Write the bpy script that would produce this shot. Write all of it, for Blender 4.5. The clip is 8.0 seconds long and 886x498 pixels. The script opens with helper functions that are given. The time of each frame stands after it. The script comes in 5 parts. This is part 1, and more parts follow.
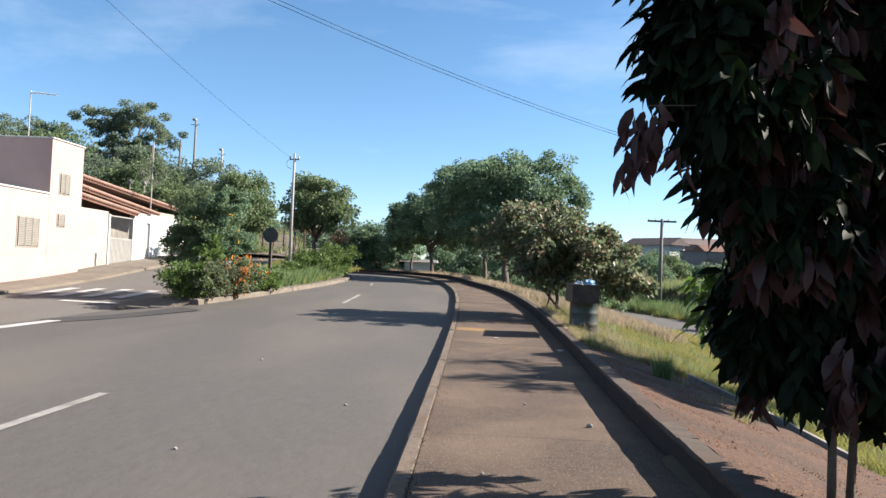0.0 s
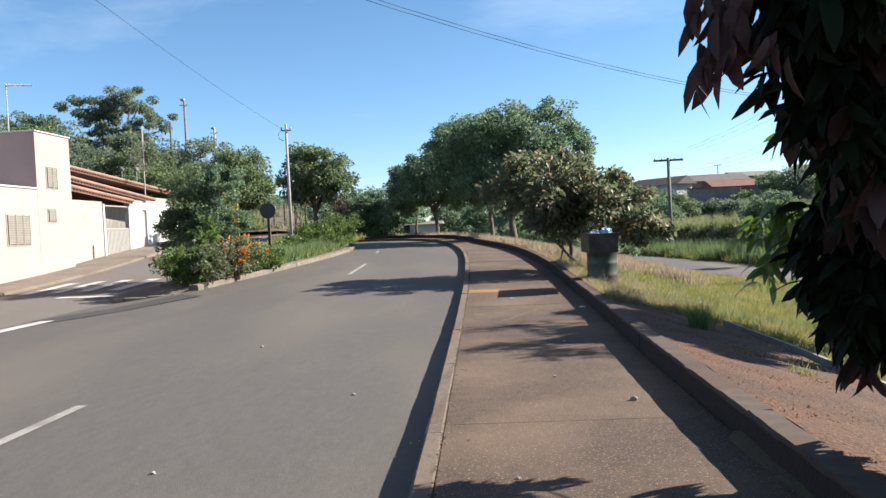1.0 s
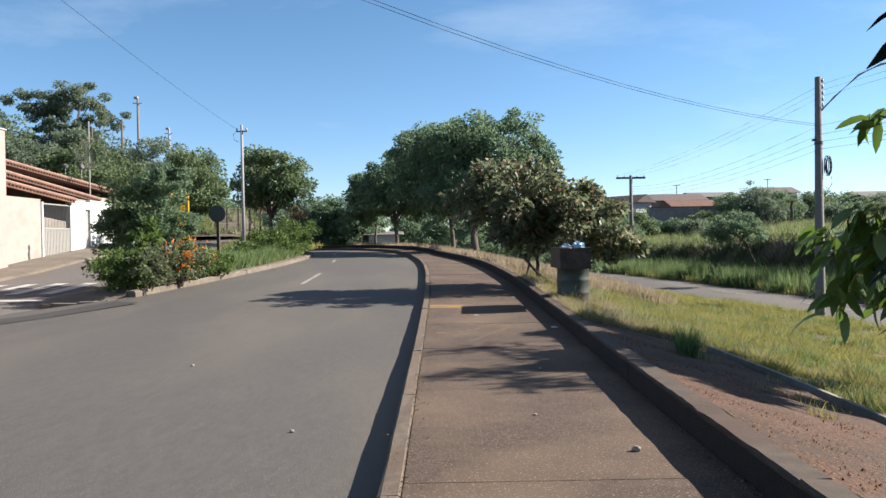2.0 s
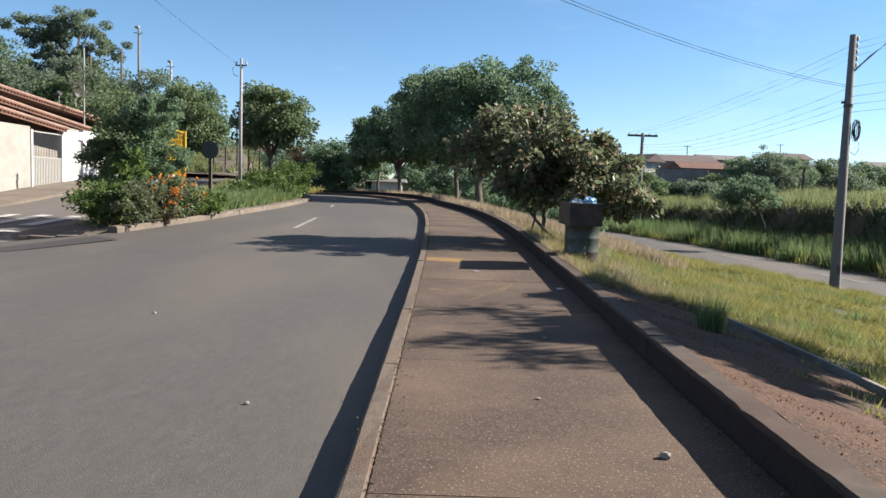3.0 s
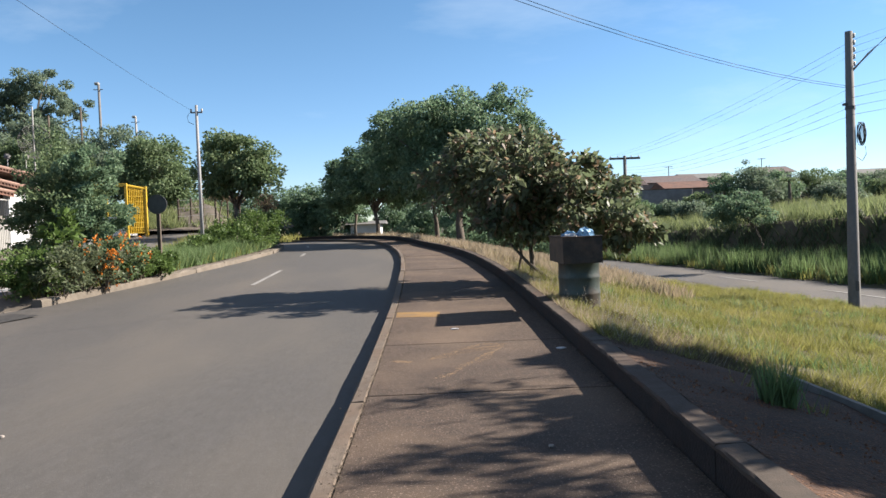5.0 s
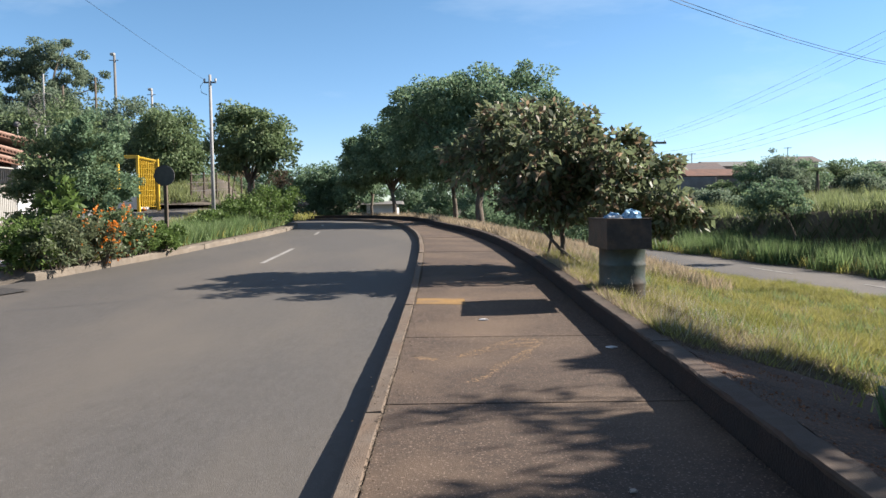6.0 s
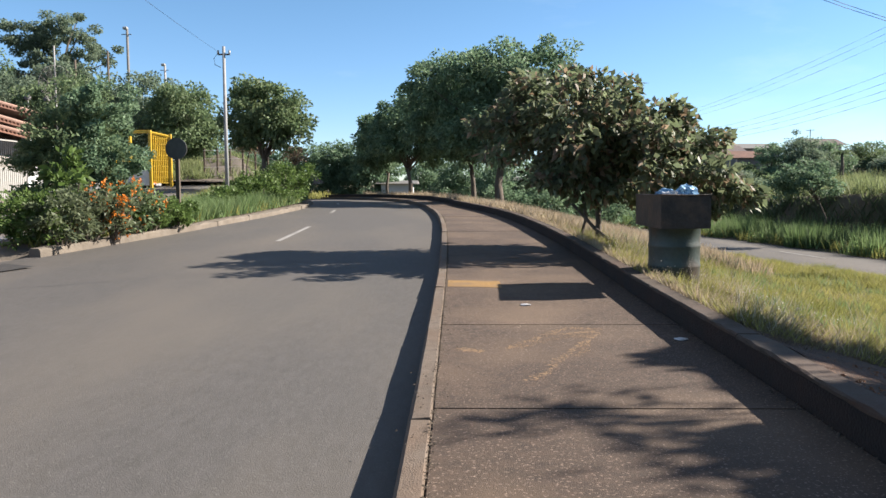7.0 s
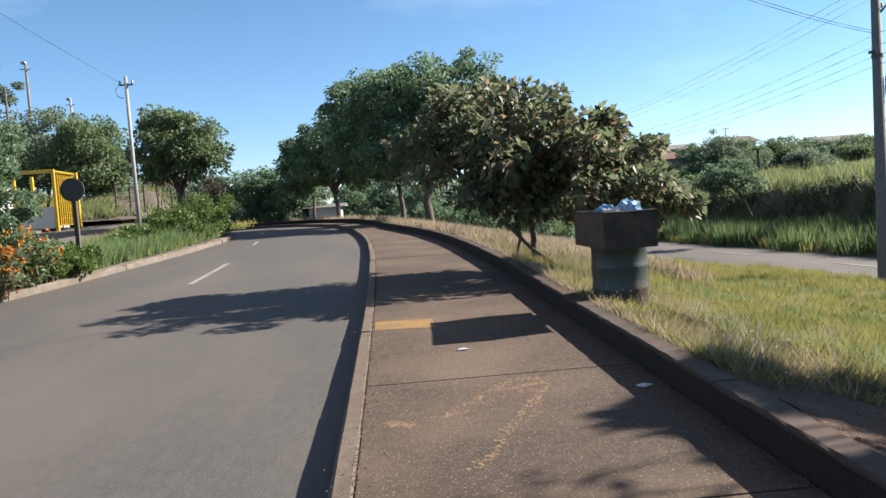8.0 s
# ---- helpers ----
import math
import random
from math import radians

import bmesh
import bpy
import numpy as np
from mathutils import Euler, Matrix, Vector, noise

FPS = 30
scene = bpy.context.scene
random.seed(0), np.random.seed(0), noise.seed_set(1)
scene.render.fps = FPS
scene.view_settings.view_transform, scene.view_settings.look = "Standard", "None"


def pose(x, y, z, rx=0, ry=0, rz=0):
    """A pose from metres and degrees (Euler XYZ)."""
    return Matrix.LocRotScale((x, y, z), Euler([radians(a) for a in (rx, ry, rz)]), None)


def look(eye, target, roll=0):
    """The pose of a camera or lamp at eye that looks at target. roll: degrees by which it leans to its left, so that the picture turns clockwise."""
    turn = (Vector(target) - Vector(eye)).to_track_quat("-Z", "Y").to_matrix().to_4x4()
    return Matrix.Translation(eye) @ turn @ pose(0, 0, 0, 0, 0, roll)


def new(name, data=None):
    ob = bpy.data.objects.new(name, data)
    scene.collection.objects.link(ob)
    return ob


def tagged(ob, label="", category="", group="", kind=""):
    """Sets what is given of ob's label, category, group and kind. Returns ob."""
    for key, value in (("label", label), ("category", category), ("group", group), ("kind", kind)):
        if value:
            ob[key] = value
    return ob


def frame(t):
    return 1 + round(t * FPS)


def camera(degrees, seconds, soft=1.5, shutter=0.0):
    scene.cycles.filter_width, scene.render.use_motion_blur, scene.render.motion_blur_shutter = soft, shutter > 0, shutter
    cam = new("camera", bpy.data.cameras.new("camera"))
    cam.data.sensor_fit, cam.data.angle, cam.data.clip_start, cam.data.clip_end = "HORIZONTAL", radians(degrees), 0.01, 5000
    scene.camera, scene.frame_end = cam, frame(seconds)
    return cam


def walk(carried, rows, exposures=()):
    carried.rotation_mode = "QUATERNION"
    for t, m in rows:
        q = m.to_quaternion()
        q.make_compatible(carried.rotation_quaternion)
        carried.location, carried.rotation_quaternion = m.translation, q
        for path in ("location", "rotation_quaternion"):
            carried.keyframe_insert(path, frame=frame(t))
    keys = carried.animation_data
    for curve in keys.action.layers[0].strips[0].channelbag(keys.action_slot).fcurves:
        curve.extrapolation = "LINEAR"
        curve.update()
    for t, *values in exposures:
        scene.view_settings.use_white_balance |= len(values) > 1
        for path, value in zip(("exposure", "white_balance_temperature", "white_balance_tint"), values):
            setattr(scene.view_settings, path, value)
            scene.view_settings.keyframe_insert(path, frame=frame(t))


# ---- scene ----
cam = camera(61.8, 8.0, soft=1.5)
PATH = [
    (0, (0.334, 4.799, 1.306), (0.25, 6.797, 1.36), 2.5),
    (0.5, (0.362, 5.231, 1.335), (0.275, 7.228, 1.291), -1.6),
    (1, (0.302, 5.719, 1.338), (0.201, 7.715, 1.284), -2.7),
    (1.5, (0.146, 6.172, 1.306), (0.044, 8.169, 1.28), -2.0),
    (1.7, (0.195, 6.399, 1.318), (0.162, 8.399, 1.302), -2.5),
    (2.8, (0.241, 7.693, 1.197), (0.291, 9.688, 1.069), 2.7),
    (3, (0.28, 7.779, 1.251), (0.285, 9.773, 1.093), 1.9),
    (3.5, (0.441, 8.25, 1.292), (0.45, 10.25, 1.256), -4.5),
    (4, (0.516, 8.894, 1.179), (0.575, 10.888, 1.038), -1.3),
    (4.5, (0.467, 9.393, 1.261), (0.583, 11.386, 1.146), 2.6),
    (5, (0.527, 9.836, 1.303), (0.567, 11.835, 1.245), -2.2),
    (5.1, (0.482, 9.949, 1.304), (0.557, 11.947, 1.256), -1.5),
    (6.3, (0.313, 11.212, 1.213), (0.298, 13.208, 1.093), -0.6),
    (6.5, (0.211, 11.365, 1.203), (0.313, 13.358, 1.075), -2.2),
    (7, (0.124, 11.754, 1.153), (0.09, 13.747, 0.999), -0.2),
    (7.5, (0.142, 12.197, 1.251), (0.302, 14.187, 1.132), -2.2),
    (8, (0.249, 12.691, 1.289), (0.392, 14.682, 1.173), -4.0),
]
walk(cam, [(t, look(eye, target, roll)) for t, eye, target, roll in PATH],
     exposures=[(0, 1.78), (1, 1.72), (1.5, 1.62), (3, 1.51), (3.5, 1.54), (5, 1.58), (6.5, 1.61), (7, 1.66), (7.5, 1.75), (8, 1.63)])

# ---- light ----
SUN_AZ, SUN_EL = radians(13.5), radians(31.0)          # azimuth from +x towards +y
world = bpy.data.worlds.new("sky")
scene.world = world
world.use_nodes = True
wn, wl = world.node_tree.nodes, world.node_tree.links
sky = wn.new("ShaderNodeTexSky")
sky.sky_type, sky.sun_disc = "NISHITA", False
sky.sun_elevation, sky.sun_rotation = SUN_EL, radians(90.0) - SUN_AZ
sky.air_density, sky.dust_density, sky.ozone_density = 1.0, 0.0, 2.6
wtc = wn.new("ShaderNodeTexCoord")
wmap = wn.new("ShaderNodeMapping")
wmap.inputs["Scale"].default_value = (1.0, 3.2, 5.0)
wmap.inputs["Rotation"].default_value = (0.3, 0.5, 0.9)
wnoise = wn.new("ShaderNodeTexNoise")
wnoise.inputs["Scale"].default_value = 2.2
wnoise.inputs["Detail"].default_value = 7.0
wnoise.inputs["Roughness"].default_value = 0.6
wramp = wn.new("ShaderNodeValToRGB")
wramp.color_ramp.elements[0].position, wramp.color_ramp.elements[1].position = 0.52, 0.85
wramp.color_ramp.elements[1].color = (0.22, 0.22, 0.22, 1)
wmix = wn.new("ShaderNodeMixRGB")
wmix.inputs["Color2"].default_value = (7.5, 8.2, 9.0, 1)
wl.new(wtc.outputs["Generated"], wmap.inputs["Vector"])
wl.new(wmap.outputs["Vector"], wnoise.inputs["Vector"])
wl.new(wnoise.outputs["Fac"], wramp.inputs["Fac"])
wl.new(wramp.outputs["Color"], wmix.inputs["Fac"])
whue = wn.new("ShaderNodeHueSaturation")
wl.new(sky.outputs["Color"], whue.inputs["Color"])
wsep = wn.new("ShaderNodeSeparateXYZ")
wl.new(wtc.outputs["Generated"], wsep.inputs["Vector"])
# Overhead sky, out of view, is desaturated to take blue out of shadows.
wfill = wn.new("ShaderNodeMapRange")
wfill.interpolation_type = "SMOOTHSTEP"
wfill.inputs["From Min"].default_value, wfill.inputs["From Max"].default_value = 0.3, 0.85
wfill.inputs["To Min"].default_value, wfill.inputs["To Max"].default_value = 1.16, 0.6
wl.new(wsep.outputs["Z"], wfill.inputs["Value"])
wl.new(wfill.outputs["Result"], whue.inputs["Saturation"])
wlow = wn.new("ShaderNodeMapRange")
wlow.interpolation_type = "SMOOTHSTEP"
wlow.inputs["From Min"].default_value, wlow.inputs["From Max"].default_value = 0.0, 0.3
wlow.inputs["To Min"].default_value, wlow.inputs["To Max"].default_value = 1.0, 0.0
wl.new(wsep.outputs["Z"], wlow.inputs["Value"])
wtint = wn.new("ShaderNodeMixRGB")
wtint.blend_type = "MULTIPLY"
wtint.inputs["Color2"].default_value = (0.8, 0.9, 1.14, 1)
wl.new(wlow.outputs["Result"], wtint.inputs["Fac"])
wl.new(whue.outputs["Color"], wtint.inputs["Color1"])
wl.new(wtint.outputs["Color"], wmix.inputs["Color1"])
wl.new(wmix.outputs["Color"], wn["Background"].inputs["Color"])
wn["Background"].inputs["Strength"].default_value = 0.055
sun = new("sun", bpy.data.lights.new("sun", "SUN"))

sun.data.energy, sun.data.angle, sun.data.color = 5.0, radians(0.53), (1.0, 0.905, 0.8)
sun_to = Vector((math.cos(SUN_AZ) * math.cos(SUN_EL), math.sin(SUN_AZ) * math.cos(SUN_EL), math.sin(SUN_EL)))
sun.matrix_world = look(sun_to * 200, (0, 0, 0))

rng = np.random.default_rng(7)


# ---- materials ----
def mat(name, c1, c2, scale=3.0, rough=0.85, bump=0.0, bump_scale=40.0, stain=None, stain_scale=0.6, stain_amt=0.5,
        metal=0.0, vary=0.0, translucent=0.0, island=False, spec=0.5, stretch=(1, 1, 1), speck=None):
    """Grain between c1 and c2, larger stains on top, relief, and a variation per piece."""
    m = bpy.data.materials.new(name)
    m.use_nodes = True
    n, k = m.node_tree.nodes, m.node_tree.links
    b = n["Principled BSDF"]
    b.inputs["Roughness"].default_value = rough
    b.inputs["Metallic"].default_value = metal
    b.inputs["Specular IOR Level"].default_value = spec
    tc = n.new("ShaderNodeTexCoord")
    mp = n.new("ShaderNodeMapping")
    mp.inputs["Scale"].default_value = stretch
    k.new(tc.outputs["Object"], mp.inputs["Vector"])
    no = n.new("ShaderNodeTexNoise")
    no.inputs["Scale"].default_value, no.inputs["Detail"].default_value, no.inputs["Roughness"].default_value = scale, 8.0, 0.65
    k.new(mp.outputs["Vector"], no.inputs["Vector"])
    ra = n.new("ShaderNodeValToRGB")
    ra.color_ramp.elements[0].position, ra.color_ramp.elements[1].position = 0.3, 0.7
    ra.color_ramp.elements[0].color, ra.color_ramp.elements[1].color = (*c1, 1), (*c2, 1)
    k.new(no.outputs["Fac"], ra.inputs["Fac"])
    col = ra.outputs["Color"]
    if stain:
        s = n.new("ShaderNodeTexNoise")
        s.inputs["Scale"].default_value, s.inputs["Detail"].default_value = stain_scale, 5.0
        k.new(mp.outputs["Vector"], s.inputs["Vector"])
        sr = n.new("ShaderNodeValToRGB")
        sr.color_ramp.elements[0].position, sr.color_ramp.elements[1].position = 0.45, 0.68
        sr.color_ramp.elements[1].color = (stain_amt,) * 3 + (1,)
        k.new(s.outputs["Fac"], sr.inputs["Fac"])
        mx = n.new("ShaderNodeMixRGB")
        mx.inputs["Color2"].default_value = (*stain, 1)
        k.new(sr.outputs["Color"], mx.inputs["Fac"])
        k.new(col, mx.inputs["Color1"])
        col = mx.outputs["Color"]
    if speck:
        sp = n.new("ShaderNodeTexNoise")
        sp.inputs["Scale"].default_value, sp.inputs["Detail"].default_value = 62.0, 2.0
        k.new(tc.outputs["Object"], sp.inputs["Vector"])
        pr = n.new("ShaderNodeValToRGB")
        pr.color_ramp.elements[0].position, pr.color_ramp.elements[1].position = 0.615, 0.65
        pr.color_ramp.elements[1].color = (0.75, 0.75, 0.75, 1)
        k.new(sp.outputs["Fac"], pr.inputs["Fac"])
        px_ = n.new("ShaderNodeMixRGB")
        px_.inputs["Color2"].default_value = (*speck, 1)
        k.new(pr.outputs["Color"], px_.inputs["Fac"])
        k.new(col, px_.inputs["Color1"])
        col = px_.outputs["Color"]
    if vary:
        if island:
            src = n.new("ShaderNodeNewGeometry").outputs["Random Per Island"]
        else:
            src = n.new("ShaderNodeObjectInfo").outputs["Random"]
        mr = n.new("ShaderNodeMapRange")
        mr.inputs["To Min"].default_value, mr.inputs["To Max"].default_value = 1 - vary, 1 + vary
        k.new(src, mr.inputs["Value"])
        hs = n.new("ShaderNodeHueSaturation")
        k.new(mr.outputs["Result"], hs.inputs["Value"])
        k.new(col, hs.inputs["Color"])
        col = hs.outputs["Color"]
    k.new(col, b.inputs["Base Color"])
    if bump:
        bn = n.new("ShaderNodeTexNoise")
        bn.inputs["Scale"].default_value, bn.inputs["Detail"].default_value = bump_scale, 4.0
        k.new(tc.outputs["Object"], bn.inputs["Vector"])
        bu = n.new("ShaderNodeBump")
        bu.inputs["Strength"].default_value, bu.inputs["Distance"].default_value = bump, 0.02
        k.new(bn.outputs["Fac"], bu.inputs["Height"])
        k.new(bu.outputs["Normal"], b.inputs["Normal"])
    if translucent:
        tr = n.new("ShaderNodeBsdfTranslucent")
        k.new(col, tr.inputs["Color"])
        ms = n.new("ShaderNodeMixShader")
        ms.inputs["Fac"].default_value = translucent
        k.new(b.outputs["BSDF"], ms.inputs[1])
        k.new(tr.outputs["BSDF"], ms.inputs[2])
        k.new(ms.outputs["Shader"], n["Material Output"].inputs["Surface"])
    return m


M_ASPHALT = mat("asphalt", (0.052, 0.048, 0.043), (0.073, 0.067, 0.063), 16, 0.8, 0.3, 140, (0.1, 0.086, 0.07), 0.45, 0.75, stretch=(1, 0.3, 1), speck=(0.105, 0.097, 0.088))
M_ASPHALT_OLD = mat("old_asphalt", (0.089, 0.081, 0.074), (0.119, 0.112, 0.103), 7, 0.85, 0.4, 110, (0.094, 0.077, 0.061), 0.4, 0.6)
M_PATCH = mat("patch_asphalt", (0.025, 0.023, 0.023), (0.038, 0.037, 0.035), 8, 0.85, 0.5, 100)
M_PAINT = mat("road_paint", (0.191, 0.183, 0.170), (0.292, 0.281, 0.265), 14, 0.7, 0.2, 90, (0.112, 0.101, 0.090), 3.0, 0.75)
M_PAINT_FRESH = mat("white_crossing_paint", (0.363, 0.357, 0.346), (0.468, 0.463, 0.451), 14, 0.7, 0.2, 90, (0.234, 0.216, 0.199), 3.0, 0.6)
M_SLAB = mat("stained_concrete", (0.031, 0.020, 0.013), (0.070, 0.044, 0.029), 13, 0.9, 0.4, 210, (0.112, 0.075, 0.048), 0.75, 0.8, vary=0.07, speck=(0.221, 0.160, 0.121))
M_KERB = mat("kerb_concrete", (0.079, 0.059, 0.044), (0.133, 0.104, 0.079), 12, 0.9, 0.4, 110, (0.099, 0.061, 0.037), 1.4, 0.7, vary=0.1)
M_KERB_PALE = mat("pale_edging_concrete", (0.187, 0.172, 0.148), (0.296, 0.273, 0.242), 12, 0.9, 0.3, 90, (0.117, 0.094, 0.070), 1.8, 0.6)
# Wall side coloured darker than its top to hold shade, plus reddish stains.
M_WALL_SHADE = mat("shaded_stained_wall_face", (0.007, 0.005, 0.003), (0.021, 0.012, 0.009), 8, 0.95, 0.45, 60, (0.024, 0.010, 0.005), 1.6, 0.7)
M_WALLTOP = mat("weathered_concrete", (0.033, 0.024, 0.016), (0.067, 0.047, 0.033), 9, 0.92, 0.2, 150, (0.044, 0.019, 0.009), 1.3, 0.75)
M_YELLOW_LINE = mat("worn_yellow_paint", (0.175, 0.093, 0.025), (0.273, 0.164, 0.049), 16, 0.8, 0.4, 70, (0.109, 0.076, 0.055), 4, 0.6)
M_SOIL = mat("red_soil", (0.022, 0.008, 0.003), (0.080, 0.034, 0.013), 19, 0.97, 1.0, 34, (0.017, 0.009, 0.004), 0.8, 0.85, speck=(0.188, 0.094, 0.043))
M_GROUND = mat("grassy_soil", (0.036, 0.034, 0.014), (0.072, 0.062, 0.030), 2.2, 0.95, 0.8, 20, (0.080, 0.053, 0.034), 0.9, 0.8)
M_MOUND = mat("bare_brown_earth", (0.067, 0.054, 0.044), (0.113, 0.093, 0.075), 2.5, 0.97, 0.9, 12, (0.083, 0.077, 0.041), 0.7, 0.7)
# Far wall tone with shade and bluish haze mixed into the plaster colour.
M_SHADE_WALL = mat("shade_brown_plaster", (0.158, 0.144, 0.144), (0.238, 0.222, 0.221), 2.2, 0.9, 0.4, 40, (0.126, 0.118, 0.117), 0.7, 0.7)
M_SAND = mat("verge_earth", (0.104, 0.084, 0.064), (0.157, 0.133, 0.107), 3, 0.95, 0.8, 25, (0.069, 0.059, 0.048), 0.8, 0.6)
M_PINK = mat("pink_plaster", (0.314, 0.215, 0.194), (0.358, 0.255, 0.232), 2.0, 0.85, 0.2, 40, (0.291, 0.203, 0.187), 0.5, 0.5)
M_WHITE = mat("white_plaster", (0.396, 0.406, 0.410), (0.451, 0.465, 0.471), 2.0, 0.85, 0.2, 40, (0.310, 0.312, 0.306), 0.6, 0.4)
M_GREY_PLASTER = mat("bare_plaster", (0.229, 0.215, 0.195), (0.289, 0.275, 0.250), 2.2, 0.9, 0.4, 40, (0.179, 0.165, 0.145), 0.7, 0.7)
M_ROOF = mat("clay_tile", (0.088, 0.038, 0.024), (0.149, 0.071, 0.048), 4, 0.85, 0.4, 30, (0.061, 0.035, 0.027), 1.0, 0.6, vary=0.18)
# Far tile colour: clay darkened for shade, then greyed towards haze.
M_ROOF_SHADE = mat("shade_dark_tile", (0.074, 0.053, 0.050), (0.126, 0.088, 0.084), 4, 0.9, 0.4, 30, (0.059, 0.060, 0.064), 0.8, 0.6)
M_STEEL = mat("grey_painted_steel", (0.273, 0.268, 0.251), (0.328, 0.322, 0.306), 6, 0.5, metal=0.2)
M_DARKSTEEL = mat("dark_steel", (0.05, 0.05, 0.052), (0.09, 0.09, 0.09), 6, 0.6, metal=0.3)
M_SHUTTER = mat("shutter_beige", (0.190, 0.175, 0.146), (0.235, 0.223, 0.196), 5, 0.6)
M_POLE = mat("pole_concrete", (0.103, 0.101, 0.098), (0.150, 0.145, 0.140), 7, 0.85, 0.3, 50, (0.117, 0.108, 0.098), 1.5, 0.4)
M_POLE_LIGHT = mat("pale_pole_concrete", (0.214, 0.214, 0.214), (0.281, 0.281, 0.281), 7, 0.85, 0.3, 50)
M_WOOD = mat("weathered_post", (0.053, 0.040, 0.029), (0.101, 0.080, 0.061), 9, 0.9, 0.5, 30, stretch=(1, 1, 0.15))
M_BARK = mat("bark", (0.056, 0.044, 0.033), (0.125, 0.103, 0.081), 8, 0.95, 1.0, 25, stretch=(1, 1, 0.3))
M_WIRE = mat("black_cable", (0.02, 0.02, 0.022), (0.035, 0.035, 0.038), 5, 0.6)
M_DRUM = mat("faded_green_drum", (0.030, 0.044, 0.041), (0.053, 0.073, 0.067), 6, 0.5, 0.15, 40, (0.082, 0.044, 0.027), 2.2, 0.75, metal=0.35)
M_BOX = mat("scorched_sheet_metal", (0.020, 0.016, 0.013), (0.046, 0.035, 0.030), 7, 0.55, 0.4, 30, (0.093, 0.055, 0.035), 3.5, 0.75, metal=0.3)
M_BAG = mat("blue_plastic_bag", (0.098, 0.219, 0.365), (0.219, 0.353, 0.474), 6, 0.35, 0.3, 25)
M_BAG_WHITE = mat("white_plastic_bag", (0.351, 0.363, 0.374), (0.438, 0.445, 0.456), 6, 0.35, 0.3, 25)
M_YELLOW = mat("yellow_enamel", (0.421, 0.264, 0.012), (0.480, 0.322, 0.023), 5, 0.5, 0.1, 40, (0.292, 0.176, 0.017), 1.5, 0.5)
M_GLASS = mat("dark_opening", (0.02, 0.02, 0.022), (0.035, 0.035, 0.04), 3, 0.3)
M_STONE = mat("pale_pebble", (0.204, 0.176, 0.152), (0.322, 0.292, 0.264), 20, 0.85, 0.3, 60)
M_LITTER = mat("white_litter", (0.395, 0.402, 0.413), (0.474, 0.474, 0.487), 20, 0.6)


def leafy(name, c1, c2, vary=0.35, rough=0.5, tl=0.3, spec=0.25):
    return mat(name, c1, c2, 0.9, rough, vary=vary, island=True, translucent=tl, spec=spec)


L_DARK = leafy("dark_foliage", (0.096, 0.160, 0.095), (0.174, 0.248, 0.144), rough=0.62, tl=0.45)
L_MID = leafy("green_foliage", (0.092, 0.139, 0.068), (0.161, 0.212, 0.104), rough=0.6, tl=0.45)
# Distance haze mixed into the leaf colour, greyer and paler than nearby green.
L_FAR = leafy("haze_grey_foliage", (0.105, 0.150, 0.103), (0.181, 0.227, 0.154), rough=0.65, tl=0.5)
L_LIGHT = leafy("fresh_foliage", (0.066, 0.114, 0.027), (0.114, 0.168, 0.051), tl=0.4)
L_MAG = leafy("leathery_leaves", (0.083, 0.109, 0.055), (0.161, 0.187, 0.108), 0.5, 0.5, 0.52, 0.4)
L_MAG_DRY = leafy("dry_leathery_leaves", (0.156, 0.109, 0.066), (0.265, 0.203, 0.138), 0.35, 0.5, 0.52, 0.4)
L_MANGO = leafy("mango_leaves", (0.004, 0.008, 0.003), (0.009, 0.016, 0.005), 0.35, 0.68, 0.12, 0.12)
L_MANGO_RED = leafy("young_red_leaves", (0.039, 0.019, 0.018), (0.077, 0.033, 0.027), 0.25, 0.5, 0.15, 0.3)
L_ORANGE = leafy("orange_petals", (0.432, 0.122, 0.011), (0.540, 0.187, 0.022), 0.2, 0.6, 0.3)
L_WHITE = leafy("white_petals", (0.390, 0.390, 0.360), (0.480, 0.480, 0.456), 0.1, 0.6, 0.3)
G_GREEN = leafy("green_grass", (0.162, 0.176, 0.045), (0.292, 0.268, 0.093), 0.35, 0.6, 0.5)
G_LUSH = leafy("lush_grass", (0.096, 0.158, 0.056), (0.173, 0.233, 0.103), 0.35, 0.6, 0.5)
G_PALE = leafy("pale_bank_grass", (0.128, 0.166, 0.064), (0.230, 0.256, 0.122), 0.35, 0.6, 0.5)
G_DRY = leafy("dry_grass", (0.258, 0.204, 0.128), (0.379, 0.311, 0.227), 0.25, 0.7, 0.4)
G_MAT = leafy("matted_dead_grass", (0.085, 0.068, 0.045), (0.165, 0.135, 0.092), 0.35, 0.8, 0.3)
G_SEED = leafy("pale_seed_heads", (0.332, 0.306, 0.239), (0.452, 0.425, 0.366), 0.2, 0.7, 0.35)
# Dark growth, darkened further to stand in for shade on the bank.
G_SHADE = leafy("shade_dark_bank_growth", (0.054, 0.076, 0.035), (0.095, 0.120, 0.058), 0.35, 0.6, 0.5)


# ---- mesh helpers ----
def mesh(name, verts, faces, material, parent=None, label="", smooth=False):
    d = bpy.data.meshes.new(name)
    d.from_pydata([tuple(v) for v in verts], [], [tuple(f) for f in faces])
    d.materials.append(material)
    if smooth:
        d.shade_smooth()
    ob = new(name, d)
    if parent is not None:
        ob.parent = parent
    if label:
        tagged(ob, label)
    return ob


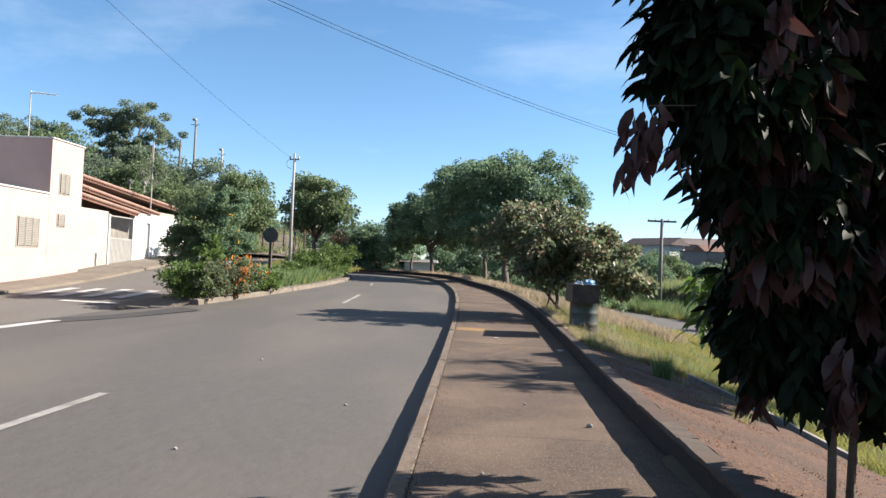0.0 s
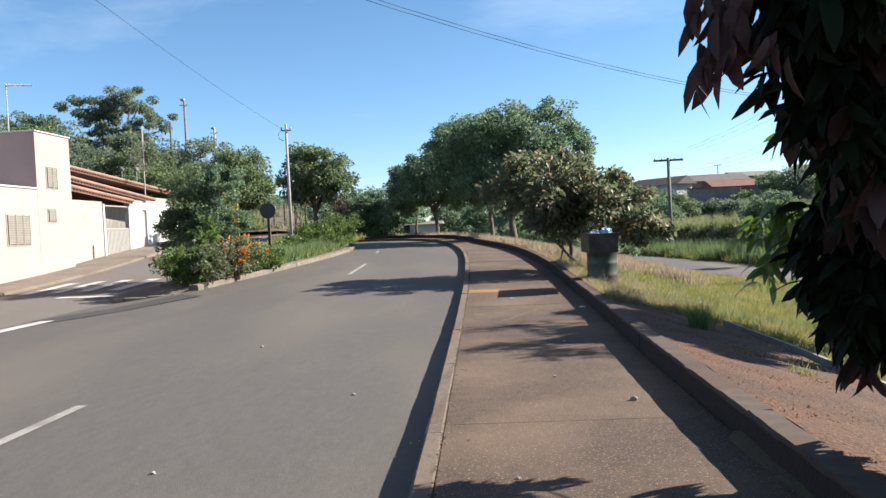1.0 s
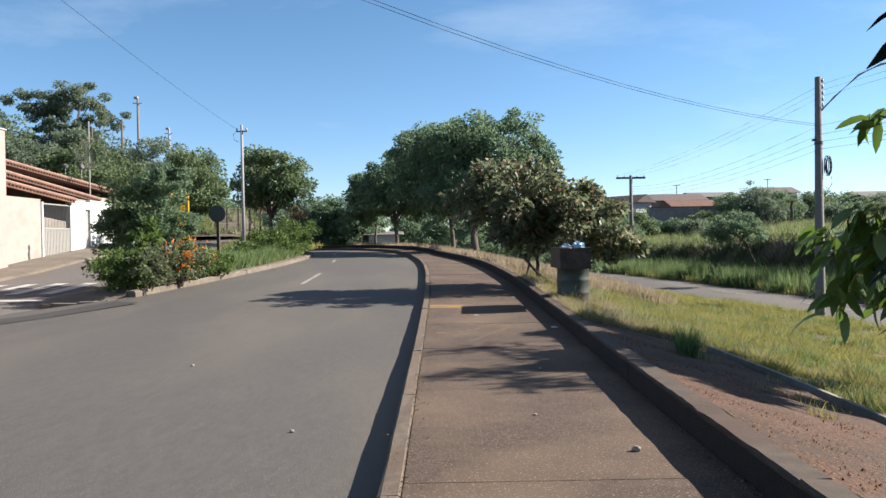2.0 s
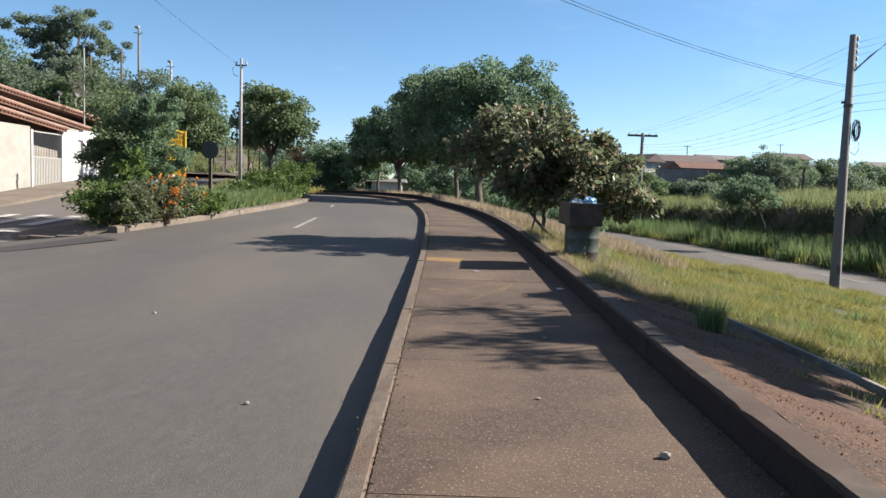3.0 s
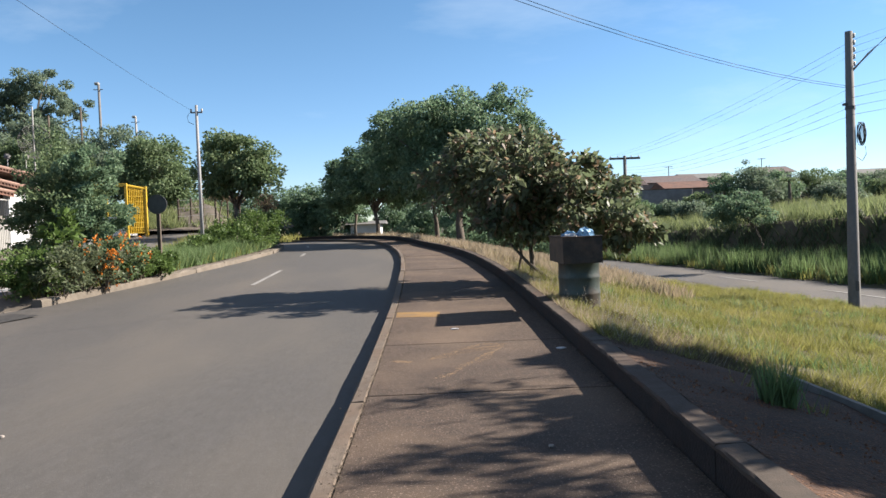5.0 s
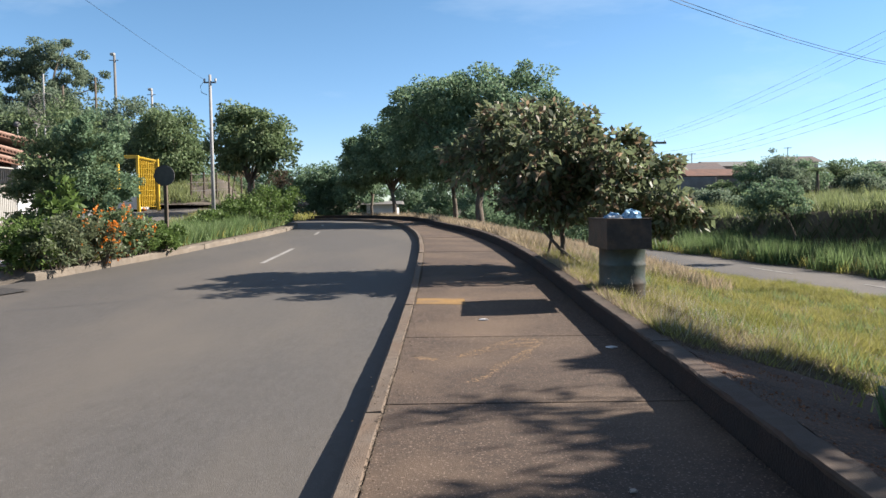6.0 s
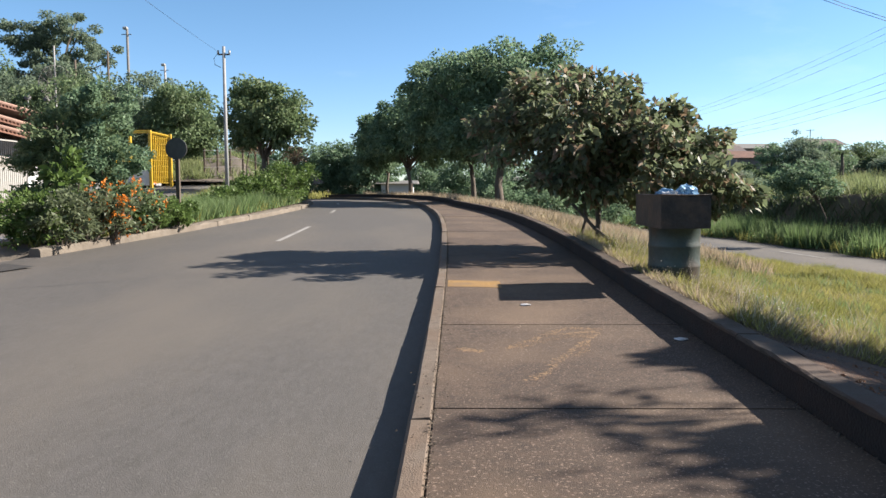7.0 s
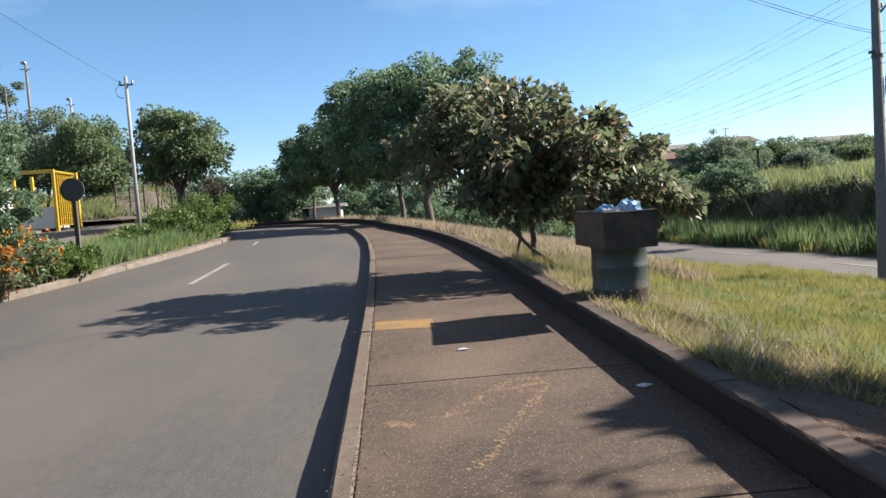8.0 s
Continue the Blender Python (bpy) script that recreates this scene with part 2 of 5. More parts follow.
def part(name, bm, material, parent=None, label="", smooth=False):
    d = bpy.data.meshes.new(name)
    bmesh.ops.recalc_face_normals(bm, faces=bm.faces)
    bm.to_mesh(d)
    bm.free()
    d.materials.append(material)
    if smooth:
        d.shade_smooth()
    ob = new(name, d)
    if parent is not None:
        ob.parent = parent
    if label:
        tagged(ob, label)
    return ob


def thing(name, label, category, group="", kind=""):
    return tagged(new(name), label, category, group, kind)


def box(x0, x1, y0, y1, z0, z1, bm=None, bevel=0.0):
    own = bmesh.new()
    bmesh.ops.create_cube(own, size=1.0)
    for v in own.verts:
        v.co = Vector(((x0 + x1) / 2 + v.co.x * (x1 - x0), (y0 + y1) / 2 + v.co.y * (y1 - y0), (z0 + z1) / 2 + v.co.z * (z1 - z0)))
    if bevel:
        bmesh.ops.bevel(own, geom=own.edges[:], offset=bevel, segments=1, affect="EDGES")
    if bm is None:
        return own
    tmp = bpy.data.meshes.new("tmp")
    own.to_mesh(tmp)
    own.free()
    bm.from_mesh(tmp)
    bpy.data.meshes.remove(tmp)
    return bm


def tube(points, radii, sides=8, bm=None, cap=True):
    bm = bm or bmesh.new()
    pts = [Vector(p) for p in points]
    rings = []
    for i, p in enumerate(pts):
        way = (pts[min(i + 1, len(pts) - 1)] - pts[max(i - 1, 0)]).normalized()
        a = way.orthogonal().normalized() if abs(way.z) < 0.99 else Vector((1, 0, 0))
        b = way.cross(a)
        r = radii[i] if hasattr(radii, "__len__") else radii
        rings.append([bm.verts.new(p + (a * math.cos(2 * math.pi * j / sides) + b * math.sin(2 * math.pi * j / sides)) * r) for j in range(sides)])
    for r0, r1 in zip(rings, rings[1:]):
        # match the start vertex of the next ring
        off = min(range(sides), key=lambda o: (r0[0].co - r1[o].co).length)
        flip = (r0[1].co - r1[(off + 1) % sides].co).length > (r0[1].co - r1[(off - 1) % sides].co).length
        for j in range(sides):
            s = -1 if flip else 1
            bm.faces.new((r0[j], r0[(j + 1) % sides], r1[(off + s * (j + 1)) % sides], r1[(off + s * j) % sides]))
    if cap:
        bm.faces.new(rings[0])
        bm.faces.new(rings[-1])
    return bm


def lerp(table):
    ts = np.array([a for a, _ in table], float)
    vs = np.array([b for _, b in table], float)

    def f(y):
        # piecewise line, eased by averaging over a short stretch
        y = np.asarray(y, float)
        return sum(np.interp(y + o, ts, vs) for o in (-1.6, -0.8, 0.0, 0.8, 1.6)) / 5
    return f


# ---- the lie of the land ----
prof = lerp([(-60, 0.0), (18, 0.0), (20.7, 0.04), (25, 0.2), (32, 0.43), (39, 0.6), (50, 0.78), (60, 0.84), (80, 0.6), (140, -1.0)])
kerb_x = lerp([(-60, 0), (24, 0), (28.5, -0.08), (32.5, -0.2), (36.5, -0.48), (40, -0.85), (44, -1.35), (48, -2.1), (52, -3.4), (58, -6.0), (66, -10.5), (80, -20), (140, -64)])
wall_x = lerp([(-60, 1.78), (9, 1.78), (13.4, 1.88), (16.6, 2.02), (20, 2.08), (23, 2.08), (27, 1.95), (31, 1.65), (35, 1.1), (39, 0.3), (43, -0.2), (48, -1.0), (52, -2.3), (58, -5.0), (66, -9.6), (80, -19), (140, -63)])
isle_x = lerp([(20, -7.6), (23.6, -6.9), (28, -6.2), (34, -5.65), (40, -5.6), (46, -6.4), (52, -8.6), (58, -11.6), (66, -16.5), (80, -26), (140, -70)])
left_z = lerp([(-60, -0.24), (12, -0.22), (22, -0.19), (26, -0.07), (29.6, 0.1), (33.7, 0.4), (37, 0.74), (41.3, 1.1), (44, 1.34), (60, 2.4), (90, 3.6), (200, 5.0)])
near_r = lerp([(-60, 14.5), (10, 12.8), (26, 12.1), (32, 11.8), (42, 10.9), (52, 9.7), (70, 6.6), (140, -7)])
bank_h = lerp([(-60, 2.2), (20, 2.2), (35, 2.2), (48, 1.95), (56, 1.6), (70, 1.1), (200, 1.6)])


def bank_foot(y):
    """Width of the grassy strip between the lower road and the bank."""
    return 2.7 + 0.35 * np.sin(y * 0.37) + 0.22 * np.sin(y * 0.95 + 1.0)


ROAD_R = 3.8
KERB_H, WALL_H, WALL_T = 0.135, 0.195, 0.165


def main_road_z(x, y):
    u = kerb_x(y) - x
    return prof(y) - KERB_H + 0.05 * np.clip(u / 3.0, 0, 1)


def ground_z(x, y):
    x, y = np.asarray(x, float), np.asarray(y, float)
    p, kx, wx, ix, zl, rn = prof(y), kerb_x(y), wall_x(y) + WALL_T, isle_x(y), left_z(y), near_r(y)
    # right of the low wall: a verge falling to the lower road, then the bank and the far slope
    f = np.clip((x - wx) / np.maximum(rn - wx, 0.5), 0, 1)
    verge = (p + 0.14) * (1 - f) + -1.3 * f - 0.35 * np.sin(np.pi * np.clip(f * 1.15, 0, 1)) * np.clip(1 - (y - 26) / 12, 0.15, 1)
    d = x - rn - ROAD_R
    e = np.clip((d - bank_foot(y)) / 1.6, 0, 1)
    bank = -1.27 + 0.1 * np.clip(d, 0, 2.7) + bank_h(y) * e * e * (3 - 2 * e) + np.clip(d - 4.5, 0, 90) * 0.085
    right = np.where(x < rn, verge, np.where(d < 0, -1.3, bank))
    # left of the road: planted strip, side street, then the rise behind the houses
    g = np.clip((ix - x) / 3.0, 0, 1)
    left = (p - 0.08) * (1 - g) + zl * g + np.clip(-x - 19, 0, 60) * 0.13 * np.clip((y - 30) / 20, 0, 1)
    mid = np.where(x > kx, p, main_road_z(x, y))
    z = np.where(x > wx, right, np.where(x < ix, left, mid))
    return z


def on_ground(x, y):
    return float(ground_z(x, y))


# ---- ground sheet ----
def build_ground():
    xs = np.unique(np.concatenate([-np.geomspace(40, 1500, 14), np.arange(-40, -16, 2.0), np.arange(-16, 20, 0.5), np.arange(20, 60, 2.5), np.geomspace(60, 1500, 14)]))
    ys = np.unique(np.concatenate([-np.geomspace(12, 800, 9), np.arange(-12, 60, 0.6), np.arange(60, 120, 2.5), np.geomspace(120, 2500, 16)]))
    X, Y = np.meshgrid(xs, ys)
    Yc = np.clip(Y, -60, 139)
    Z = ground_z(X, Yc)
    # sink it under paved strips
    wx, kx, ix, rn = wall_x(Yc) + WALL_T, kerb_x(Yc), isle_x(Yc), near_r(Yc)
    paved = ((X > ix - 0.55) & (X < wx + 0.02)) | ((X > rn - 0.1) & (X < rn + ROAD_R + 0.1)) | ((X < -8.6) & (X > -16.2) & (Y < 62)) | ((X < -5.5) & (X > -16.2) & (Y < 24.5))
    Z = Z - np.where(paved, 0.14, 0.0)
    Z = Z + np.where(paved, 0, 0.03 * np.sin(X * 2.1 + 0.7 * Y) * np.sin(Y * 1.7))
    n, m = len(ys), len(xs)
    verts = np.stack([X, Y, Z], -1).reshape(-1, 3)
    faces = [(i * m + j, i * m + j + 1, (i + 1) * m + j + 1, (i + 1) * m + j) for i in range(n - 1) for j in range(m - 1)]
    ob = mesh("ground", verts, faces, M_GROUND, smooth=True)
    tagged(ob, "uneven grassy earth ground reaching the horizon", "ground", kind="structure")


def ribbon(name, ys, edges, material, parent=None, smooth=False):
    """A sheet over the stations ys; edges(y) gives its cross-section as (x, z) from left to right."""
    verts, faces = [], []
    w = 0
    for y in ys:
        row = edges(y)
        w = len(row)
        verts += [(float(x), float(y), float(z)) for x, z in row]
    for i in range(len(ys) - 1):
        for j in range(w - 1):
            faces.append((i * w + j, i * w + j + 1, (i + 1) * w + j + 1, (i + 1) * w + j))
    return mesh(name, verts, faces, material, parent, smooth=smooth)


build_ground()

# main road
road_ys = np.concatenate([np.arange(-14, 60, 0.8), np.arange(60, 110, 2)])


def join_z(x, y):
    """Road surface, easing down to the side street at the junction."""
    t = min(1.0, max(0.0, (-6.2 - x) / 2.8)) if y <= 23 else 0.0
    return float(main_road_z(x, y)) * (1 - t) + (float(left_z(y)) + 0.03) * t


def road_row(y):
    right = float(kerb_x(y)) - 0.05
    left = float(isle_x(y)) - 0.2 if y > 23.0 else -9.0 + 0.0 * y
    return [(x, join_z(x, y)) for x in np.linspace(left, right, 9)]


tagged(ribbon("road_main", road_ys, road_row, M_ASPHALT, smooth=True), "worn grey asphalt road with faded lane dashes", "road", kind="structure")

# side street past the houses
tagged(ribbon("road_side", np.arange(-14, 63, 1.0), lambda y: [(x, float(left_z(y)) - 0.0 + 0.02 * math.sin(x)) for x in np.linspace(-14.2, -9.3 if y > 24.2 else -8.9, 6)], M_ASPHALT_OLD, smooth=True),
       "pale dusty asphalt side street climbing past houses", "road", kind="structure")
# the houses' pavement
tagged(ribbon("pavement_houses", np.arange(-14, 63, 1.0), lambda y: [(-16.3, float(left_z(y)) + 0.12), (-14.15, float(left_z(y)) + 0.09), (-14.0, float(left_z(y)) + 0.07), (-13.98, float(left_z(y)) - 0.1)], M_SAND),
       "dusty cracked pavement in front of the houses", "pavement", kind="structure")
# lower road on the other side
tagged(ribbon("road_lower", np.concatenate([np.arange(-30, 60, 1.5), np.arange(60, 120, 4)]), lambda y: [(float(near_r(y)) + o, -1.24 - 0.02 * abs(o - 1.9)) for o in (-0.05, 1.0, 1.9, 2.8, ROAD_R + 0.05)], M_ASPHALT, smooth=True),
       "pale asphalt lower road beside a grassy bank", "road", kind="structure")

# paint on the roads
paint = tagged(new("road_paint"), "faded white lane dashes and crossing stripes on asphalt", "road marking", kind="structure")


def paint_strip(pts_l, pts_r, zf, material=M_PAINT, lift=0.006, parent=paint, name="stripe"):
    verts = []
    for (a, b) in zip(pts_l, pts_r):
        verts += [(a[0], a[1], zf(*a) + lift), (b[0], b[1], zf(*b) + lift)]
    faces = [(2 * i, 2 * i + 1, 2 * i + 3, 2 * i + 2) for i in range(len(pts_l) - 1)]
    return mesh(name, verts, faces, material, parent)


def lane_dash(y0, y1, off, w=0.11):
    ys = np.linspace(y0, y1, 8)
    paint_strip([(float(kerb_x(y)) - off - w / 2, y) for y in ys], [(float(kerb_x(y)) - off + w / 2, y) for y in ys], lambda x, y: float(main_road_z(x, y)), name="dash")


for a, b, o in ((2.6, 4.6, 3.26), (9.9, 12.1, 3.3), (26.6, 30.4, 3.42), (36.5, 38.6, 3.55), (44.5, 46.5, 3.6)):
    lane_dash(a, b, o)
side_z = lambda x, y: float(left_z(y)) + 0.02 * math.sin(x) + 0.012
for i in range(5):
    x = -13.2 + i * 0.92
    paint_strip([(x - 0.2, 26.8), (x - 0.2, 28.2), (x - 0.2, 29.6)], [(x + 0.2, 26.8), (x + 0.2, 28.2), (x + 0.2, 29.6)], side_z, M_PAINT_FRESH)
paint_strip([(-11.3, 25.2), (-9.4, 25.2)], [(-11.3, 25.55), (-9.4, 25.55)], side_z, M_PAINT_FRESH, name="stop_line")
paint_strip([(-8.85, 12.0), (-8.75, 16.0), (-8.65, 20.6)], [(-8.45, 12.0), (-8.35, 16.0), (-8.25, 20.6)], join_z, M_PAINT_FRESH, name="edge_line")
for y in (24.0, 31.0, 38.0):
    paint_strip([(float(near_r(y)) + 1.85, y), (float(near_r(y + 3)) + 1.85, y + 3)], [(float(near_r(y)) + 1.97, y), (float(near_r(y + 3)) + 1.97, y + 3)], lambda x, y: -1.236, name="dash")
patch = paint_strip([(-9.0, 20.5), (-8.0, 21.8), (-6.95, 23.2)], [(-8.2, 19.6), (-7.3, 20.9), (-6.3, 22.9)], join_z, M_PATCH, 0.008, None, "asphalt_patch")
tagged(patch, "dark patched seam in the road surface", "road patch", kind="structure")

# footway: slabs, kerb stones and the low wall
SLAB = 2.45
footway = tagged(new("pavement_footway"), "reddish stained concrete footway with cast slabs", "pavement", kind="structure")
kerb = tagged(new("kerb"), "weathered concrete kerb along the road", "kerb", kind="structure")


def prism_run(name, y0, y1, section, material, parent, steps=5, jitter=0.0):
    """A closed prism that follows the road between two stations; section(y) is a ring of (x, z)."""
    ys = np.linspace(y0, y1, steps)
    verts, faces, w = [], [], 0
    for y in ys:
        ring = section(y)
        w = len(ring)
        verts += [(x + (rng.normal() * jitter), y, z + rng.normal() * jitter) for x, z in ring]
    for i in range(steps - 1):
        for j in range(w):
            faces.append((i * w + j, i * w + (j + 1) % w, (i + 1) * w + (j + 1) % w, (i + 1) * w + j))
    faces.append(tuple(range(w))[::-1])
    faces.append(tuple((steps - 1) * w + j for j in range(w)))
    return mesh(name, verts, faces, material, parent)


def slab_ring(y):
    a, b, z = float(kerb_x(y)) + 0.004, float(wall_x(y)) - 0.008, float(prof(y))
    return [(a, z - 0.1), (a, z - 0.006), (a + 0.006, z), (b, z), (b, z - 0.1)]


def kerb_ring(y):
    a, z = float(kerb_x(y)), float(prof(y)) + 0.008
    return [(a - 0.13, z - 0.3), (a - 0.12, z - 0.02), (a - 0.1, z), (a - 0.01, z), (a, z - 0.01), (a, z - 0.3)]


k0 = 12.98 - 9 * SLAB
for i in range(40):
    y0 = k0 + i * SLAB
    tilt = rng.normal() * 0.003
    prism_run("slab", y0 + 0.2 + 0.006, y0 + 0.2 + SLAB - 0.006, lambda y: [(x, z + tilt) for x, z in slab_ring(y)], M_SLAB, footway, 4)
    shift = rng.normal() * 0.004
    prism_run("kerb_stone", y0 + 0.007, y0 + SLAB - 0.007, lambda y: [(x + shift, z + shift) for x, z in kerb_ring(y)], M_KERB, kerb, 5, 0.0025)


jr = np.random.default_rng(21)
n_j = 5200
jy = jr.uniform(6.0, 34.0, n_j)
at_wall = jr.uniform(size=n_j) < 0.35
jx = np.where(at_wall, wall_x(jy) - np.abs(jr.normal(0, 0.03, n_j)) - 0.012, kerb_x(jy) + np.where(jr.uniform(size=n_j) < 0.75, jr.normal(0.004, 0.012, n_j), jr.normal(0.0, 0.08, n_j)))
js = jr.uniform(0.002, 0.0085, n_j) * np.where(jr.uniform(size=n_j) < 0.03, 1.8, 1.0)
jt = np.array([(1, 0, -0.3), (-0.5, 0.85, -0.3), (-0.5, -0.85, -0.3), (0.1, 0.05, 0.75)])
jv = np.stack([np.column_stack([jx, jy, prof(jy) + 0.007])] * 4, 1) + jt[None] * jr.uniform(0.6, 1.3, (n_j, 4, 3)) * js[:, None, None]
jf = [(4 * i + a, 4 * i + b, 4 * i + c) for i in range(n_j) for a, b, c in ((0, 1, 3), (1, 2, 3), (2, 0, 3))]
M_GRIT = mat("joint_grit", (0.035, 0.026, 0.018), (0.12, 0.095, 0.07), 6, 0.95, vary=0.6, island=True)
tagged(mesh("joint_grit", jv.reshape(-1, 3), jf, M_GRIT), "loose grit and dirt in the footway joints", "grit", kind="stuff")


def wall_ring(y):
    a, z = float(wall_x(y)), float(prof(y))
    t = z + WALL_H - 0.03
    return [(a, z - 0.3), (a, t), (a + WALL_T, t), (a + WALL_T, z - 0.3)]


# Thin top strip, split off so its sunlit tone differs from the sides.
def coping_ring(y):
    a, z = float(wall_x(y)) - 0.004, float(prof(y)) + WALL_H - 0.03
    t = z + 0.03
    return [(a, z), (a, t - 0.012), (a + 0.012, t), (a + WALL_T - 0.01, t), (a + WALL_T + 0.004, t - 0.014), (a + WALL_T + 0.004, z)]


low_wall = tagged(new("wall_low"), "low weathered concrete retaining wall beside the footway", "low wall", kind="structure")
for i in range(24):
    y0 = -13 + i * 3.3
    prism_run("wall_section", y0, y0 + 3.3 - 0.004, wall_ring, M_WALL_SHADE, low_wall, 8, 0.0025)
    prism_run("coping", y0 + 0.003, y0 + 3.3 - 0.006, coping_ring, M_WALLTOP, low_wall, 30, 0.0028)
paint_strip([(0.03, 20.36), (0.34, 20.33), (0.66, 20.27)], [(0.03, 20.86), (0.34, 20.83), (0.66, 20.78)], lambda x, y: float(prof(y)), M_YELLOW_LINE, 0.006, None, "footway_stripe")
tagged(bpy.data.objects["footway_stripe"], "worn yellow painted stripe across the footway", "painted stripe", kind="structure")

# faded orange sand and paint smears across one slab
M_SMEAR = mat("faded_orange_smear", (0.147, 0.093, 0.049), (0.207, 0.131, 0.071), 22, 0.92, 0, 150, (0.093, 0.063, 0.044), 14.0, 0.9)
sm = np.random.default_rng(15)
sv, sf = [], []
for stroke, w in ((((0.48, 17.1), (0.62, 17.3), (0.85, 17.65), (1.05, 17.9), (1.3, 17.9)), 0.035), (((1.3, 17.88), (1.2, 17.5), (1.02, 17.2), (0.84, 16.8), (0.7, 16.4), (0.58, 16.2)), 0.04),
                  (((0.55, 17.15), (0.75, 17.35), (1.0, 17.55), (1.22, 17.6)), 0.022), (((0.16, 17.12), (0.3, 17.02)), 0.03), (((0.8, 16.75), (1.05, 17.0), (1.12, 17.35)), 0.02), (((0.9, 17.65), (1.1, 17.7), (1.24, 17.78)), 0.03)):
    s = np.linspace(0, 1, len(stroke))
    for f in np.arange(0, 1, 0.003):
        if sm.uniform() < 0.35:
            continue
        x, y = (np.interp(f, s, [p[k] for p in stroke]) + sm.normal() * 0.024 for k in (0, 1))
        a, r_ = sm.uniform(0, 6.28), w * sm.uniform(0.08, 0.42)
        k = len(sv)
        sv += [(x + r_ * sm.uniform(0.5, 1.2) * math.cos(a + q * 1.0472), y + r_ * sm.uniform(0.6, 1.6) * math.sin(a + q * 1.0472), float(prof(y)) + 0.002 + 0.00001 * (k % 90)) for q in range(6)]
        sf.append(tuple(range(k, k + 6)))
tagged(mesh("paint_smear", sv, sf, M_SMEAR), "faded orange smear on the concrete footway", "stain", kind="structure")

# island kerb and ground of the planted strip
isle_kerb = tagged(new("kerb_island"), "rough concrete kerb round the planted strip", "kerb", kind="structure")
for i in range(14):
    y0 = 24.0 + i * 2.2
    prism_run("kerb_stone", y0 + 0.01, y0 + 2.19, lambda y: [(float(isle_x(y)) + o, float(main_road_z(isle_x(y), y)) + h) for o, h in ((0.0, -0.2), (0.0, 0.11), (-0.03, 0.13), (-0.16, 0.13), (-0.18, 0.1), (-0.18, -0.2))], M_SAND, isle_kerb, 7, 0.011)
tip_pts = [(-6.9, 23.95), (-7.3, 23.55), (-7.9, 23.5), (-8.6, 23.7), (-9.1, 24.2)]
for a, b in zip(tip_pts, tip_pts[1:]):
    w = Vector((b[0] - a[0], b[1] - a[1], 0)).normalized()
    nrm = Vector((w.y, -w.x, 0))
    z = join_z(a[0], min(a[1], 23.0))
    ring = [Vector((a[0], a[1], z)), Vector((b[0], b[1], z))]
    vs = []
    for p in ring:
        for s, h in ((-0.09, -0.2), (-0.06, 0.05), (0.06, 0.06), (0.09, -0.2)):
            q = p + nrm * s
            vs.append((q.x, q.y, z + h))
    mesh("kerb_stone", vs, [(0, 1, 5, 4), (1, 2, 6, 5), (2, 3, 7, 6), (3, 0, 4, 7), (0, 3, 2, 1), (4, 5, 6, 7)], M_SAND, isle_kerb)


def bed_dip(y):
    """The bed falls to the road at its tip."""
    return 0.3 * max(0.0, (24.6 - y) / 1.0)


tagged(ribbon("planting_bed", np.concatenate([np.linspace(23.6, 25, 8), np.linspace(26, 60, 38)]), lambda y: [(x, float(z)) for x, z in ((-9.3, left_z(y) + 0.12 - bed_dip(y)), (-8.4, 0.5 * left_z(y) + 0.5 * prof(y) + 0.14 - bed_dip(y)), (float(isle_x(y)) - 1.0, main_road_z(isle_x(y), y) + 0.16 - bed_dip(y)), (float(isle_x(y)) - 0.17, main_road_z(isle_x(y), y) + 0.115 - bed_dip(y)))], M_SAND, smooth=True),
       "bare sandy earth of the planted strip", "planting bed", kind="structure")

# bare red soil patch behind the low wall
tagged(ribbon("soil_patch", np.linspace(0, 17.0, 150), lambda y: [(x, on_ground(max(x, float(wall_x(y)) + WALL_T + 0.01), y) + 0.045 + 0.022 * noise.noise((x * 1.9, y * 1.7, 0)) + 0.008 * noise.noise((x * 4.1, y * 3.7, 1))) for x in np.linspace(float(wall_x(y)) + WALL_T, 3.76 + 0.03 * math.sin(y * 1.3) - max(0, y - 16.0) * 0.9, 26)], M_SOIL, smooth=True),
       "bare crumbly red soil behind the low wall", "soil", kind="structure")

# crumbs of earth and small stones on the bare soil
cr = np.random.default_rng(5)
n_cr = 6000
cx, cy = cr.uniform(2.0, 3.75, n_cr), cr.uniform(6.5, 16.4, n_cr)
okc = cx > wall_x(cy) + WALL_T + 0.03
cx, cy = cx[okc], cy[okc]
cz = ground_z(cx, cy) + 0.043
cs = cr.uniform(0.002, 0.1, len(cx)) ** 2 + 0.004 * np.where(cr.uniform(size=len(cx)) < 0.05, 1.7, 1.0)
tet = np.array([(1, 0, -0.3), (-0.5, 0.85, -0.3), (-0.5, -0.85, -0.3), (0.1, 0.05, 0.75)])
cv = np.stack([np.column_stack([cx, cy, cz])] * 4, 1) + (tet[None] * cr.uniform(0.6, 1.3, (len(cx), 4, 3))) * cs[:, None, None]
cf = [(4 * i + a, 4 * i + b, 4 * i + c) for i in range(len(cx)) for a, b, c in ((0, 1, 3), (1, 2, 3), (2, 0, 3))]
M_CRUMB = mat("soil_crumbs", (0.088, 0.036, 0.015), (0.183, 0.083, 0.039), 6, 0.95, vary=0.45, island=True)
tagged(mesh("soil_crumbs", cv.reshape(-1, 3), cf, M_CRUMB), "loose crumbs of red earth and gravel", "gravel", kind="stuff")


# ---- plants: leaf clouds, trunks and grass ----
def unit(v):
    return v / np.maximum(np.linalg.norm(v, axis=-1, keepdims=True), 1e-9)


